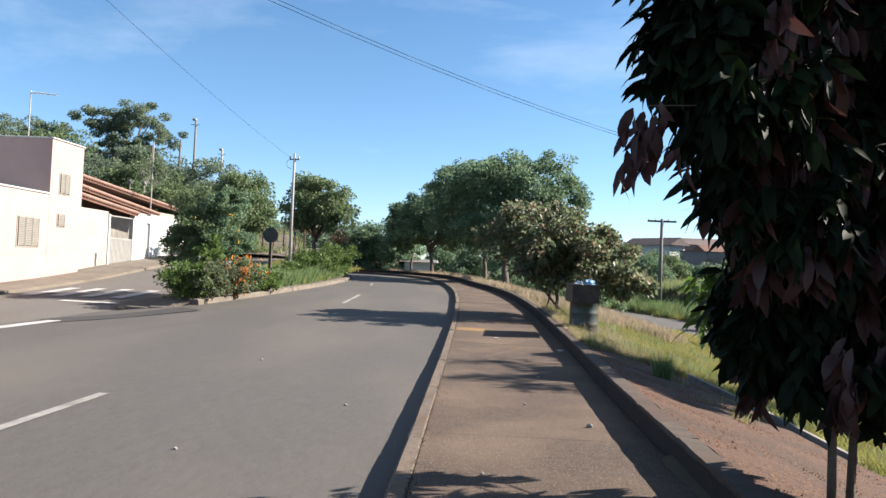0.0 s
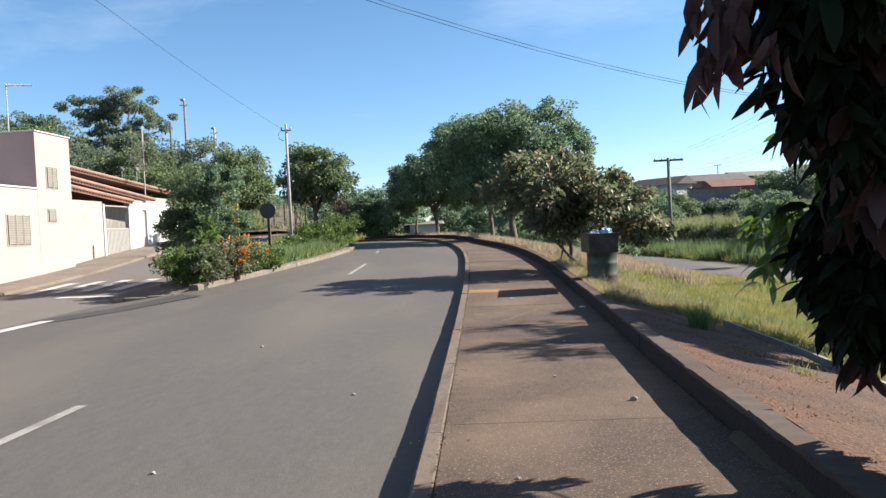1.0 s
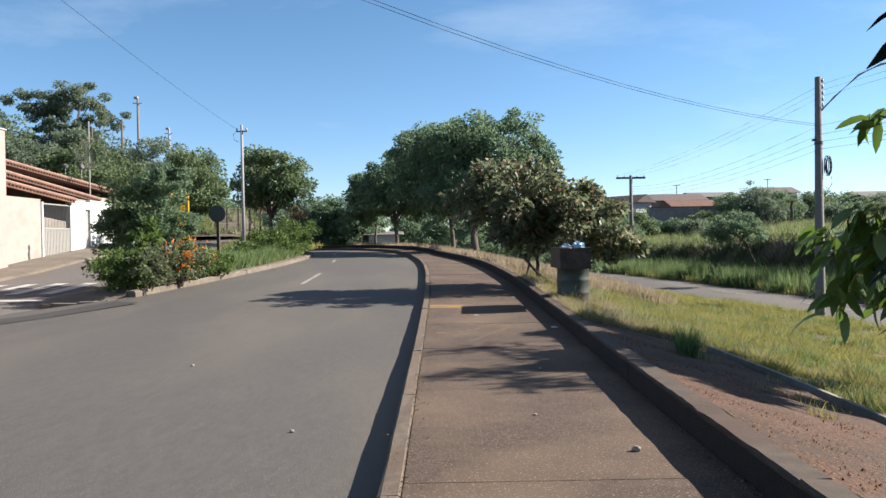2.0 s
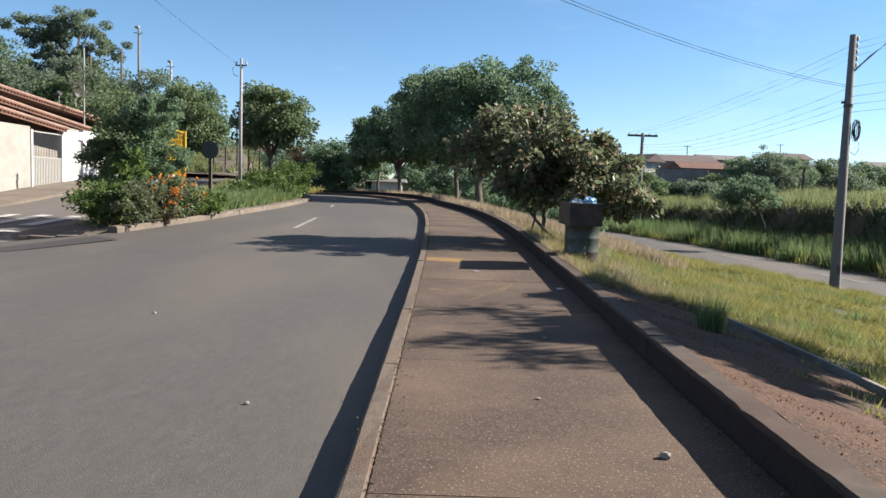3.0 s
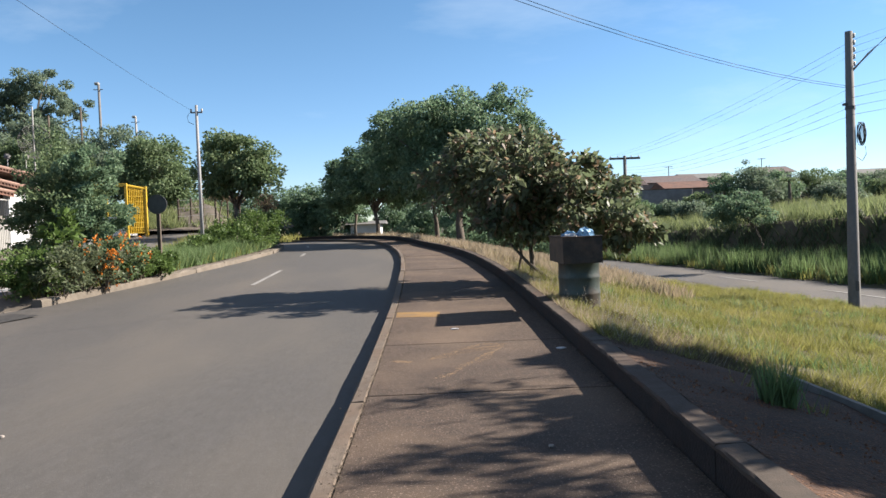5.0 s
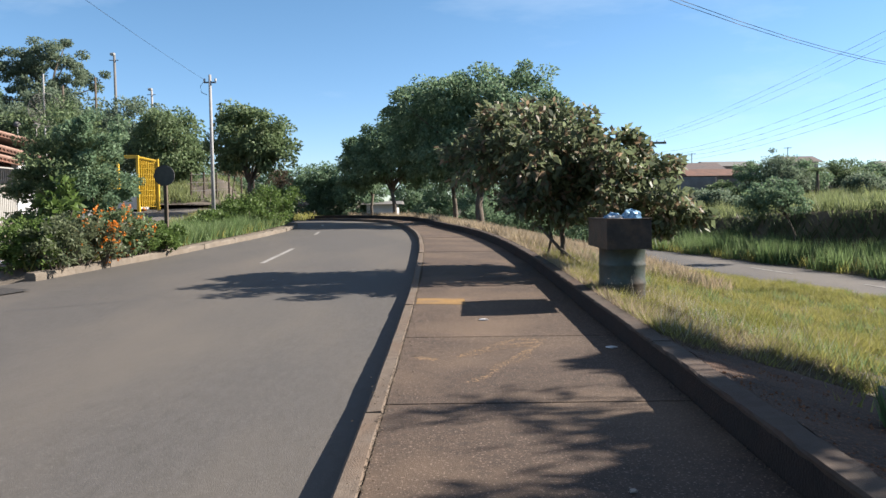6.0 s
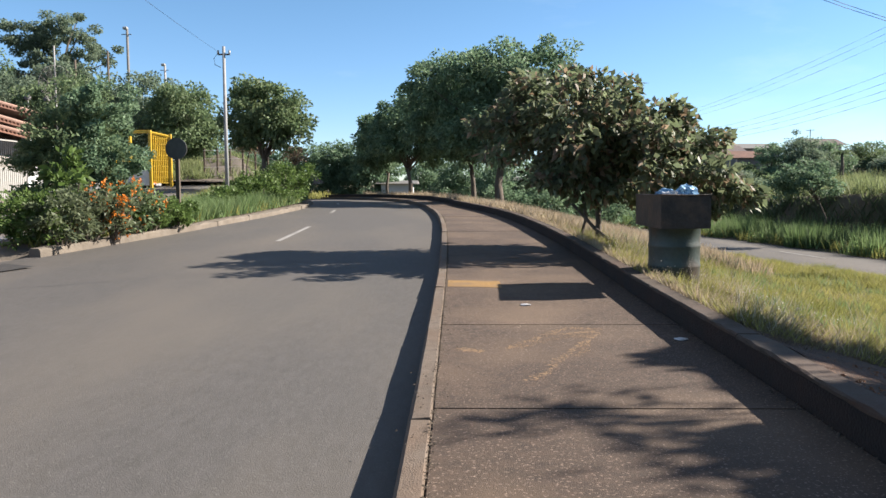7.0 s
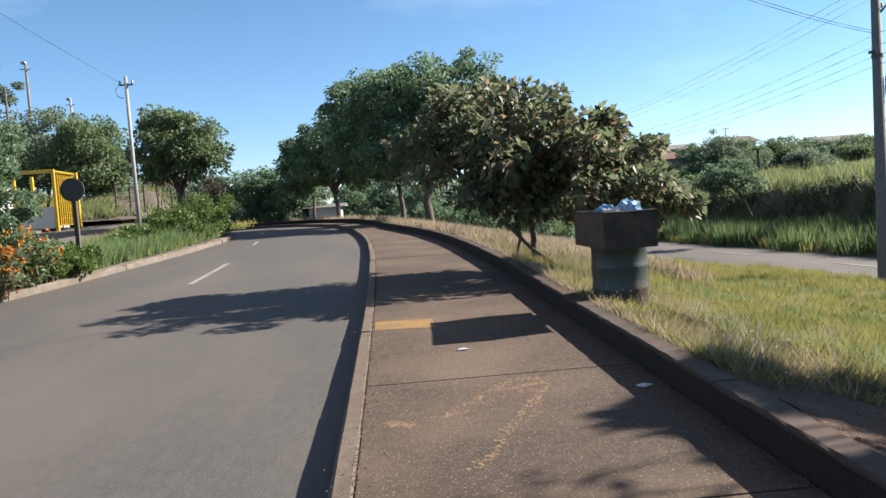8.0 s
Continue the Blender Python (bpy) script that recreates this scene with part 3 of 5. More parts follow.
def leaf_cloud(name, pos, axis, size, ratio, material, parent=None, droop=0.15, r=None, kind=""):
    """One mesh of folded four-sided leaves: at pos, along axis."""
    r = r or rng
    n = len(pos)
    axis = unit(axis)
    side = unit(np.cross(axis, unit(r.normal(size=(n, 3)))))
    nrm = np.cross(side, axis)
    s = np.asarray(size).reshape(-1, 1) * np.ones((n, 1))
    mid = pos + axis * s * 0.45
    tip = pos + axis * s + np.array([0, 0, -1.0]) * s * droop
    v = np.stack([pos, mid + side * s * ratio * 0.5 + nrm * s * 0.06, tip, mid - side * s * ratio * 0.5 + nrm * s * 0.06], 1).reshape(-1, 3)
    f = np.arange(4 * n).reshape(-1, 4)
    d = bpy.data.meshes.new(name)
    d.vertices.add(4 * n)
    d.vertices.foreach_set("co", v.ravel())
    d.loops.add(4 * n)
    d.loops.foreach_set("vertex_index", f.ravel())
    d.polygons.add(n)
    d.polygons.foreach_set("loop_start", np.arange(0, 4 * n, 4))
    d.update()
    d.validate()
    d.materials.append(material)
    ob = new(name, d)
    if parent is not None:
        ob.parent = parent
    if kind:
        tagged(ob, kind=kind)
    return ob


def crown_points(lobes, n, spread, r, clumps=40):
    """Leaf places in clumps on the shells of lobes (x, y, z, rx, ry, rz); also the clump centres."""
    vols = np.array([l[3] * l[4] * l[5] for l in lobes]) ** 0.75
    centres, outs = [], []
    for l, w in zip(lobes, vols / vols.sum()):
        k = max(4, int(clumps * w))
        d = unit(r.normal(size=(k, 3)))
        rad = r.uniform(0.12, 1.0, (k, 1)) ** 0.45 * r.uniform(0.85, 1.06, (k, 1))
        centres.append(np.array(l[:3]) + d * rad * np.array(l[3:6]))
        outs.append(d)
    centres, outs = np.concatenate(centres), np.concatenate(outs)
    pick = r.integers(0, len(centres), n)
    size = r.uniform(0.6, 1.3, len(centres))
    ball = r.normal(size=(n, 3))
    ball *= np.minimum(1.0, 1.45 / np.linalg.norm(ball, axis=1, keepdims=True))
    pos = centres[pick] + ball * spread * size[pick][:, None] * np.array([1, 1, 0.62])
    axis = unit(outs[pick] * 0.7 + r.normal(size=(n, 3)) * 0.8 + np.array([0, 0, -0.15]))
    return pos, axis, centres


def limbs(base, fork, targets, r0, r, bm=None):
    """Trunk from base to fork with curved limbs to the targets, as one mesh."""
    base, fork = np.array(base, float), np.array(fork, float)
    mid = (base + fork) / 2 + r.normal(size=3) * np.array([1, 1, 0]) * 0.06 * np.linalg.norm(fork - base)
    bm = tube([base - (0, 0, 0.15), base + (0, 0, 0.05), mid, fork], [r0 * 1.5, r0 * 1.15, r0 * 0.92, r0 * 0.75], 9, bm)
    for t in targets:
        t = np.array(t, float)
        start = fork + (mid - fork) * r.uniform(0, 0.35)
        bend = start + (t - start) * 0.5 + np.array([0, 0, 0.12 * np.linalg.norm(t - start)]) + r.normal(size=3) * 0.08
        tube([start, bend, t], [r0 * 0.42, r0 * 0.26, r0 * 0.07], 6, bm)
    return bm


def tree(name, label, base, fork, r0, lobes, n, leaf, spread, material, seed, clumps=40, ratio=0.5, group="", extra=None, bark=M_BARK, stems=(), category="tree", fine=1.8):
    r = np.random.default_rng(seed)
    n, leaf, clumps, spread = int(n * fine), leaf * fine ** -0.46, int(clumps * 1.45), spread * 0.88
    root = thing(name, label, category, group)
    root.location = base
    off = np.array(base, float)
    local = [(l[0] - off[0], l[1] - off[1], l[2] - off[2], *l[3:]) for l in lobes]
    pos, axis, centres = crown_points(local, n, spread, r, clumps)
    ends = centres[r.permutation(len(centres))[: min(16, len(centres))]]
    bm = limbs((0, 0, 0), np.array(fork) - off, ends, r0, r)
    for s in stems:
        limbs(np.array(s) - off, np.array(fork) - off + r.normal(size=3) * 0.2, [], r0 * 0.7, r, bm)
    part("trunk", bm, bark, root, smooth=True)
    if extra:
        m2, frac = extra
        cut = int(n * frac)
        leaf_cloud("crown_dry", pos[:cut], axis[:cut], r.uniform(0.7, 1.25, cut) * leaf, ratio, m2, root, r=r)
        pos, axis = pos[cut:], axis[cut:]
    leaf_cloud("crown", pos, axis, r.uniform(0.7, 1.25, len(pos)) * leaf, ratio, material, root, r=r)
    return root


def bush(name, label, x, y, rx, ry, h, n, leaf, material, seed, flower=None, category="shrub", group="", z=None, ratio=0.45, clumps=34):
    r = np.random.default_rng(seed)
    z = on_ground(x, y) if z is None else z
    root = thing(name, label, category, group)
    root.location = (x, y, z)
    pos, axis, centres = crown_points([(0, 0, h * 0.52, rx, ry, h * 0.46)], n, 0.16 * max(rx, 0.5), r, clumps)
    pos[:, 2] = np.abs(pos[:, 2])
    bm = bmesh.new()
    for c in centres[:9]:
        tube([(c[0] * 0.15, c[1] * 0.15, -0.05), (c[0] * 0.5, c[1] * 0.5, c[2] * 0.55), tuple(c)], [0.022, 0.015, 0.005], 5, bm)
    part("stem", bm, M_BARK, root)
    leaf_cloud("foliage", pos, axis + np.array([0, 0, 0.5]), r.uniform(0.6, 1.3, n) * leaf, ratio, material, root, r=r)
    if flower:
        fm, k, fs = flower
        c = centres[r.integers(0, len(centres), k)] * np.array([1.08, 1.08, 1.12]) + r.normal(size=(k, 3)) * 0.09
        c = np.repeat(c, 6, 0) + r.normal(size=(6 * k, 3)) * 0.015
        leaf_cloud("blossom", c, r.normal(size=(6 * k, 3)), fs, 0.6, fm, root, r=r, kind="stuff")
    return root


def grass(name, label, xy, h, material, seed, width=0.012, lean=0.45, clump=0.0, lift=0.0):
    r = np.random.default_rng(seed)
    n = len(xy)
    z = ground_z(xy[:, 0], xy[:, 1]) + lift
    p = np.column_stack([xy, z])
    a = r.uniform(0, 2 * np.pi, n)
    hh = np.asarray(h) * r.uniform(0.55, 1.25, n) * (1 + clump * tussock(xy[:, 0], xy[:, 1]))
    w = width * r.uniform(0.6, 1.4, n)
    side = np.column_stack([np.cos(a), np.sin(a), np.zeros(n)])
    b = r.uniform(0, 2 * np.pi, n)
    top = p + np.column_stack([np.cos(b) * lean * hh, np.sin(b) * lean * hh, hh])
    v = np.stack([p - side * w[:, None], p + side * w[:, None], top], 1).reshape(-1, 3)
    d = bpy.data.meshes.new(name)
    d.vertices.add(3 * n)
    d.vertices.foreach_set("co", v.ravel())
    d.loops.add(3 * n)
    d.loops.foreach_set("vertex_index", np.arange(3 * n))
    d.polygons.add(n)
    d.polygons.foreach_set("loop_start", np.arange(0, 3 * n, 3))
    d.update()
    d.validate()
    d.materials.append(material)
    return tagged(new(name, d), label, "grass", kind="stuff")


def scatter(n, x0, x1, y0, y1, keep, r, tuft=0.0):
    """Places in a rectangle where keep(x, y) > random; tuft gathers them in tussocks."""
    k = n if not tuft else max(1, n // 14)
    c = np.column_stack([r.uniform(x0, x1, k * 3), r.uniform(y0, y1, k * 3)])
    c = c[r.uniform(size=len(c)) < keep(c[:, 0], c[:, 1])]
    if tuft:
        c = np.repeat(c, 14, 0) + r.normal(size=(14 * len(c), 2)) * tuft
        c = c[keep(c[:, 0], c[:, 1]) > 0]
    return c[:n] if len(c) > n else c


# -- grass of the verge, the bank and the planted strip --
gr = np.random.default_rng(3)


def tussock(x, y):
    """Uneven growth of the verge, about -1 to 1, in clumps a hand to a step wide."""
    return (np.sin(3.1 * x + 1.3 * np.sin(2.3 * y)) * np.sin(2.7 * y + 1.1 * np.sin(1.9 * x)) + 0.7 * np.sin(7.3 * x + 2.0 * np.sin(4.1 * y)) * np.sin(6.1 * y + 1.7 * np.sin(5.3 * x))) / 1.4


def verge_keep(x, y):
    edge = (np.abs(x - 3.83) < 0.07) & (y < 16.8)
    inside = ~edge & (x > wall_x(y) + WALL_T + 0.03) & (x < near_r(y) + 0.15)
    soil = (x < 3.78) & (y < 16.35 + 0.25 * np.sin(3 * x) + 0.3 * np.clip(x - 2.4, 0, 1))
    patchy = 0.5 + 0.5 * np.sin(x * 1.3 + np.sin(y * 0.9)) * np.sin(y * 1.1 + 0.4 * x)
    return np.where(inside & ~soil, np.clip((0.35 + 0.5 * patchy) * (0.75 + 1.1 * tussock(x, y)), 0.1, 1.0), 0.0)


grass("verge_grass", "patchy green and yellowish grass on the verge", scatter(200000, 2.2, 12, 9, 32, verge_keep, gr, 0.07), 0.135, G_GREEN, 11, 0.0055, 0.75, 0.7)
grass("verge_lush_grass", "brighter green grass tussocks on the verge", scatter(22000, 3.5, 12, 10, 30, lambda x, y: verge_keep(x, y) * (np.sin(x * 0.9 + 1.2 * y) > 0.5), gr, 0.08), 0.19, G_LUSH, 12, 0.008, 0.55, 0.6)
grass("verge_straw", "dry straw and pale seed heads on the verge", scatter(20000, 2.1, 7, 14, 30, lambda x, y: verge_keep(x, y) * np.where(x < 3.6, 0.9, 0.12) * (np.sin(1.7 * y + x) > -0.3), gr, 0.08), 0.19, G_DRY, 13, 0.0045, 0.8, 0.5)
grass("dry_grass", "tall dry straw-coloured grass behind the low wall", scatter(38000, -6, 7, 27, 60, lambda x, y: np.where((x > wall_x(y) + WALL_T + 0.05) & (x < wall_x(y) + 5.5), 1.0, 0), gr, 0.1), 0.3, G_DRY, 14, 0.016, 0.5)
grass("soil_tufts", "sparse green tufts on bare red soil", scatter(500, 2.3, 3.62, 9, 16.4, lambda x, y: np.where((x > wall_x(y) + WALL_T + 0.3), np.clip((x - 2.9) * 0.8, 0, 1) * (y > 12), 0), gr, 0.06), 0.09, G_GREEN, 15, 0.006, lift=0.03)
grass("tall_tuft", "upright bright green grass tuft on the soil", np.column_stack([2.97 + gr.normal(size=260) * 0.055, 15.0 + gr.normal(size=260) * 0.06]), 0.33, G_LUSH, 16, 0.008, 0.35)
bd = lambda x, y: x - near_r(y) - ROAD_R
grass("bank_grass", "tall lush green grass at the foot of the bank", scatter(80000, 8, 26, 14, 75, lambda x, y: np.where((bd(x, y) > 0.1 + 0.25 * np.sin(y * 1.7)) & (bd(x, y) < bank_foot(y) + 0.5), 0.55 + 0.45 * np.sin(x * 1.9 + y * 1.1), 0), gr, 0.16), 0.85, G_LUSH, 17, 0.02, 0.35)
grass("bank_foot_weeds", "yellowish shorter grass beside the lower road", scatter(22000, 8, 26, 14, 75, lambda x, y: np.where((bd(x, y) > -0.1) & (bd(x, y) < 1.3), 0.9, 0), gr, 0.12), 0.42, G_GREEN, 24, 0.018, 0.45)
grass("bank_face_growth", "dark tall growth on the bank face, shade in its colour", scatter(60000, 8, 32, 10, 80, lambda x, y: np.where((bd(x, y) > bank_foot(y) + 0.3) & (bd(x, y) < bank_foot(y) + 1.7), 0.6 + 0.4 * np.sin(2.3 * y + x), 0), gr, 0.2), 0.6, G_SHADE, 22, 0.03, 0.7)
grass("bank_top_grass", "rough tall grass on the top of the bank", scatter(70000, 8, 60, 14, 90, lambda x, y: np.where((bd(x, y) > bank_foot(y) + 1.2), np.clip(1 - (x - near_r(y) - 12) / 40, 0.15, 1) * (0.6 + 0.4 * np.sin(1.3 * x + 0.9 * y)), 0), gr, 0.24), 0.55, G_PALE, 18, 0.03, 0.45)
grass("bank_top_reeds", "clumps of tall pale grass along the bank edge", scatter(26000, 8, 40, 20, 75, lambda x, y: np.where((bd(x, y) > bank_foot(y) + 1.3) & (bd(x, y) < bank_foot(y) + 7) & (np.sin(0.8 * y + 0.7 * x) * np.sin(1.9 * y) > 0.1), 0.9, 0), gr, 0.2), 1.0, G_PALE, 25, 0.02, 0.4)
isle_in = lambda x, y: (x < isle_x(y) - 0.25) & (x > np.where(y < 27.5, -8.0, -9.3)) & (y > 24.4)
grass("strip_grass", "green grass along the planted strip", scatter(26000, -9.3, -5.5, 26, 46, lambda x, y: np.where(isle_in(x, y) & (x > isle_x(y) - 2.6), np.clip((y - 26) / 3, 0.1, 1), 0), gr, 0.12), 0.46, G_LUSH, 19, 0.014, lift=0.16)
grass("strip_rough_grass", "pale rough grass among the planted flowers", scatter(9000, -9.3, -5.5, 24, 60, lambda x, y: np.where(isle_in(x, y), 0.8, 0), gr, 0.1), 0.3, G_GREEN, 20, 0.014, lift=0.15)
grass("slope_grass", "rough grass on the rise behind the side street", scatter(40000, -45, -9.3, 46, 90, lambda x, y: np.where((x < -16.5) | (y > 62), 0.9, 0.0), gr, 0.25), 0.45, G_GREEN, 21, 0.04)

# -- trees --
tree("street_tree", "leathery-leaved small tree with dry brown leaves", (2.6, 24.6, on_ground(2.6, 24.6)), (2.55, 24.6, 1.15), 0.05,
     [(2.15, 24.5, 2.5, 1.2, 1.7, 0.92), (2.95, 24.3, 2.05, 0.9, 1.2, 0.75), (3.4, 24.2, 1.7, 1.2, 1.5, 0.72), (1.2, 24.9, 2.3, 0.72, 1.0, 0.5), (4.15, 23.7, 1.15, 0.65, 0.8, 0.5), (2.4, 24.3, 1.5, 1.1, 1.2, 0.5)], 11000, 0.2, 0.25, L_MAG, 31, 110, 0.5, extra=(L_MAG_DRY, 0.17),
     stems=[(2.35, 24.9, on_ground(2.35, 24.9)), (2.95, 24.3, on_ground(2.95, 24.3))])
tree("shade_tree", "large spreading shade tree with dense dark crown", (2.1, 44.5, on_ground(2.1, 44.5)), (2.2, 44.8, 2.6), 0.19,
     [(1.7, 45.5, 6.1, 1.7, 2.0, 1.6), (3.3, 45.5, 6.1, 2.7, 2.8, 2.0), (0.3, 46, 6.0, 2.2, 2.4, 1.8), (0.9, 45.6, 4.0, 2.2, 2.2, 1.3), (4.7, 45, 5.3, 1.7, 1.8, 1.5), (2.6, 44.5, 3.9, 2.8, 2.2, 1.5)], 26000, 0.24, 0.42, L_DARK, 32, 200, group="shade trees by the footway")
tree("shade_tree", "dark-leaved shade tree with a slim pale trunk", (1.05, 49, on_ground(1.05, 49)), (0.9, 49.3, 2.6), 0.13,
     [(-0.6, 50, 5.4, 2.5, 2.4, 2.2), (0.8, 49, 3.8, 2.0, 1.8, 1.3)], 12000, 0.26, 0.42, L_DARK, 33, 110, group="shade trees by the footway")
tree("shade_tree", "dark-leaved shade tree beside the road bend", (-2.6, 57, on_ground(-2.6, 57)), (-2.8, 57, 2.6), 0.14,
     [(-3.0, 57, 5.0, 2.4, 2.3, 2.1), (-1.2, 58, 4.5, 2.3, 2.0, 1.9)], 13000, 0.28, 0.44, L_DARK, 34, 100, group="shade trees by the footway")
tree("shade_tree", "slim shade tree further round the bend", (-4.3, 60, on_ground(-4.3, 60)), (-4.2, 60, 2.4), 0.1,
     [(-4.8, 60, 4.3, 1.7, 2.0, 1.9)], 6000, 0.28, 0.42, L_DARK, 35, 50, group="shade trees by the footway")
tree("strip_tree", "round-crowned green tree on the planted strip", (-8.13, 43.6, on_ground(-8.13, 43.6)), (-8.1, 43.6, 2.6), 0.11,
     [(-7.8, 43.5, 4.75, 1.6, 1.6, 1.3), (-9.1, 43.8, 3.9, 0.9, 1.0, 0.8), (-7.2, 43.2, 3.9, 1.3, 1.1, 0.8)], 9000, 0.24, 0.34, L_MID, 36, 80)
tree("roadside_tree", "leafy tree between the verge and the lower road", (8.7, 16.9, on_ground(8.7, 16.9)), (8.6, 16.8, 2.0), 0.08,
     [(8.35, 16.2, 4.4, 0.75, 1.75, 0.5)], 380, 0.3, 0.2, L_MID, 37, 24, 0.28)
tree("roadside_tree", "bushy tree between the verge and the lower road", (9.4, 16.5, on_ground(9.4, 16.5)), (9.3, 16.4, 1.7), 0.08,
     [(8.65, 16.4, 3.45, 1.55, 2.1, 0.55), (8.0, 15.6, 2.7, 0.8, 1.4, 0.4), (7.95, 15.6, 3.4, 0.7, 1.6, 0.4), (9.9, 18.2, 4.3, 1.1, 1.1, 0.5)], 12500, 0.3, 0.25, L_MID, 39, 44, 0.35)
tree("bank_tree", "small thin tree growing on the grassy bank", (15.85, 44, on_ground(15.85, 44)), (15.6, 43.9, 1.0), 0.04,
     [(15.0, 43.8, 1.8, 1.15, 1.0, 0.62), (14.3, 43.9, 1.45, 0.6, 0.7, 0.5), (15.9, 43.8, 1.35, 0.7, 0.7, 0.35)], 3200, 0.17, 0.22, L_DARK, 38, 44)
# woods behind the houses
tree("tall_tree", "tall open-crowned tree rising behind the houses", (-32, 72, on_ground(-32, 72)), (-32, 72, 9.5), 0.3,
     [(-34.2, 71, 13.9, 2.9, 2.4, 1.3), (-31, 72, 14.2, 3.0, 2.6, 1.5), (-28.6, 72, 12.0, 2.0, 2.2, 1.2), (-33.5, 71, 10.6, 2.4, 2.2, 1.3), (-30.5, 70, 9.4, 3.0, 2.4, 1.5), (-32.6, 71, 12.3, 3.0, 2.4, 1.5), (-35.5, 70, 9.6, 2.4, 2.2, 1.6)], 15000, 0.3, 0.42, L_FAR, 41, 100)
tree("tall_tree", "broad rounded tree behind the pink house", (-40, 71, on_ground(-40, 71)), (-40, 71, 9), 0.28,
     [(-39.4, 71, 12.0, 2.3, 2.2, 2.0), (-43, 71, 10.2, 2.6, 2.4, 1.8)], 5600, 0.3, 0.45, L_FAR, 42, 70)
tree("woodland_tree", "dense dark green tree behind the tiled roofs", (-26.5, 64, on_ground(-26.5, 64)), (-26.5, 64, 6), 0.22,
     [(-26.5, 64, 8.6, 2.6, 2.4, 1.7), (-24.3, 63, 7.2, 2.6, 2.4, 1.5), (-30, 63, 7.4, 3.0, 2.4, 1.6)], 12000, 0.32, 0.55, L_FAR, 43, 100, group="trees behind the houses")
for i, (x, y, rx, h) in enumerate(((-20.5, 60, 2.8, 6.6), (-23.5, 57, 2.8, 5.6), (-17.2, 56, 2.4, 5.4), (-14.8, 52.5, 2.1, 5.2), (-27.5, 57, 2.8, 5.4), (-33, 62, 3.2, 7.0), (-38, 62, 3.2, 7.4), (-20, 52, 2.2, 4.0))):
    z = on_ground(x, y)
    tree("woodland_tree", "dense green tree on the rise behind the houses", (x, y, z), (x, y, z + h * 0.35), 0.13,
         [(x, y, z + h * 0.66, rx, rx * 0.9, h * 0.36), (x + 0.8, y - 0.6, z + h * 0.4, rx * 0.8, rx * 0.7, h * 0.26)], 6500, 0.28, 0.46, (L_FAR, L_MID)[i % 2], 50 + i, 75, group="trees behind the houses")
# dark trees round the bend
for i, (x, y, rx, h) in enumerate(((-11.8, 80, 2.6, 5.4), (-9.2, 80, 2.6, 6.4), (-6.6, 78, 2.4, 6.4), (-16, 84, 3.0, 5.2), (-20.5, 86, 3.0, 5.4), (-3, 90, 2.8, 6.0), (0.5, 84, 2.8, 6.0), (4.5, 80, 2.8, 5.2), (8.5, 78, 2.8, 4.8), (-25, 90, 3, 5.6), (12, 80, 2.8, 4.6))):
    z = on_ground(x, y)
    tree("background_tree", "dark dense tree at the bend of the road", (x, y, z), (x, y, z + h * 0.3), 0.13,
         [(x, y, z + h * 0.64, rx, rx * 0.9, h * 0.38), (x - 0.6, y - 0.8, z + h * 0.36, rx * 0.9, rx * 0.8, h * 0.3)], 6000, 0.34, 0.5, L_DARK, 70 + i, 75, group="dark trees round the bend")
for i, (x, y, rx, h) in enumerate(((3.2, 60, 1.8, 2.5), (6.3, 58, 2.0, 2.6), (9.4, 62, 2.0, 2.4), (4.8, 50, 1.6, 2.0), (7.6, 48, 1.8, 2.4))):
    bush("hedge_bush", "dark green bush under the shade trees", x, y, rx, rx * 0.9, h, 2600, 0.2, L_DARK, 90 + i, group="bushes under the trees", category="bush")
# right-hand skyline
for i, (x, y, rx, top) in enumerate(((31.4, 86, 1.9, 6.3), (33.4, 84, 2.0, 6.9), (29.3, 88, 1.6, 3.8), (36.4, 86, 1.9, 6.0), (39, 88, 2.2, 5.8), (41.6, 87, 2.0, 6.2), (44.6, 88, 2.2, 5.9), (47.6, 88, 2.2, 5.6), (51, 88, 2.4, 5.6), (55, 90, 2.6, 5.8), (60, 92, 2.8, 6.2),
                                        (66, 92, 3.0, 6.4), (73, 94, 3.2, 6.6), (80, 96, 3.4, 7.0), (20.2, 84, 1.8, 4.5), (22.6, 85, 1.6, 3.3), (25.2, 84, 1.6, 3.0), (27.8, 82, 1.5, 3.0), (17.4, 80, 1.9, 3.9), (36, 74, 1.5, 3.9), (42, 76, 1.8, 4.0), (13.6, 78, 2.0, 3.4), (22, 70, 1.3, 2.6), (46, 70, 1.6, 3.6))):
    z = on_ground(x, y)
    h = max(1.6, top - z)
    tree("hill_tree", "rounded green tree on the far slope", (x, y, z), (x, y, z + h * 0.3), 0.11,
         [(x, y, z + h * 0.62, rx * 0.9, rx * 0.9, h * 0.36), (x + 0.9, y - 0.8, z + h * 0.36, rx, rx * 0.9, h * 0.3)], 3200, 0.3, 0.42, (L_DARK, L_FAR, L_MID)[i % 3], 110 + i, 60, group="trees on the far slope")

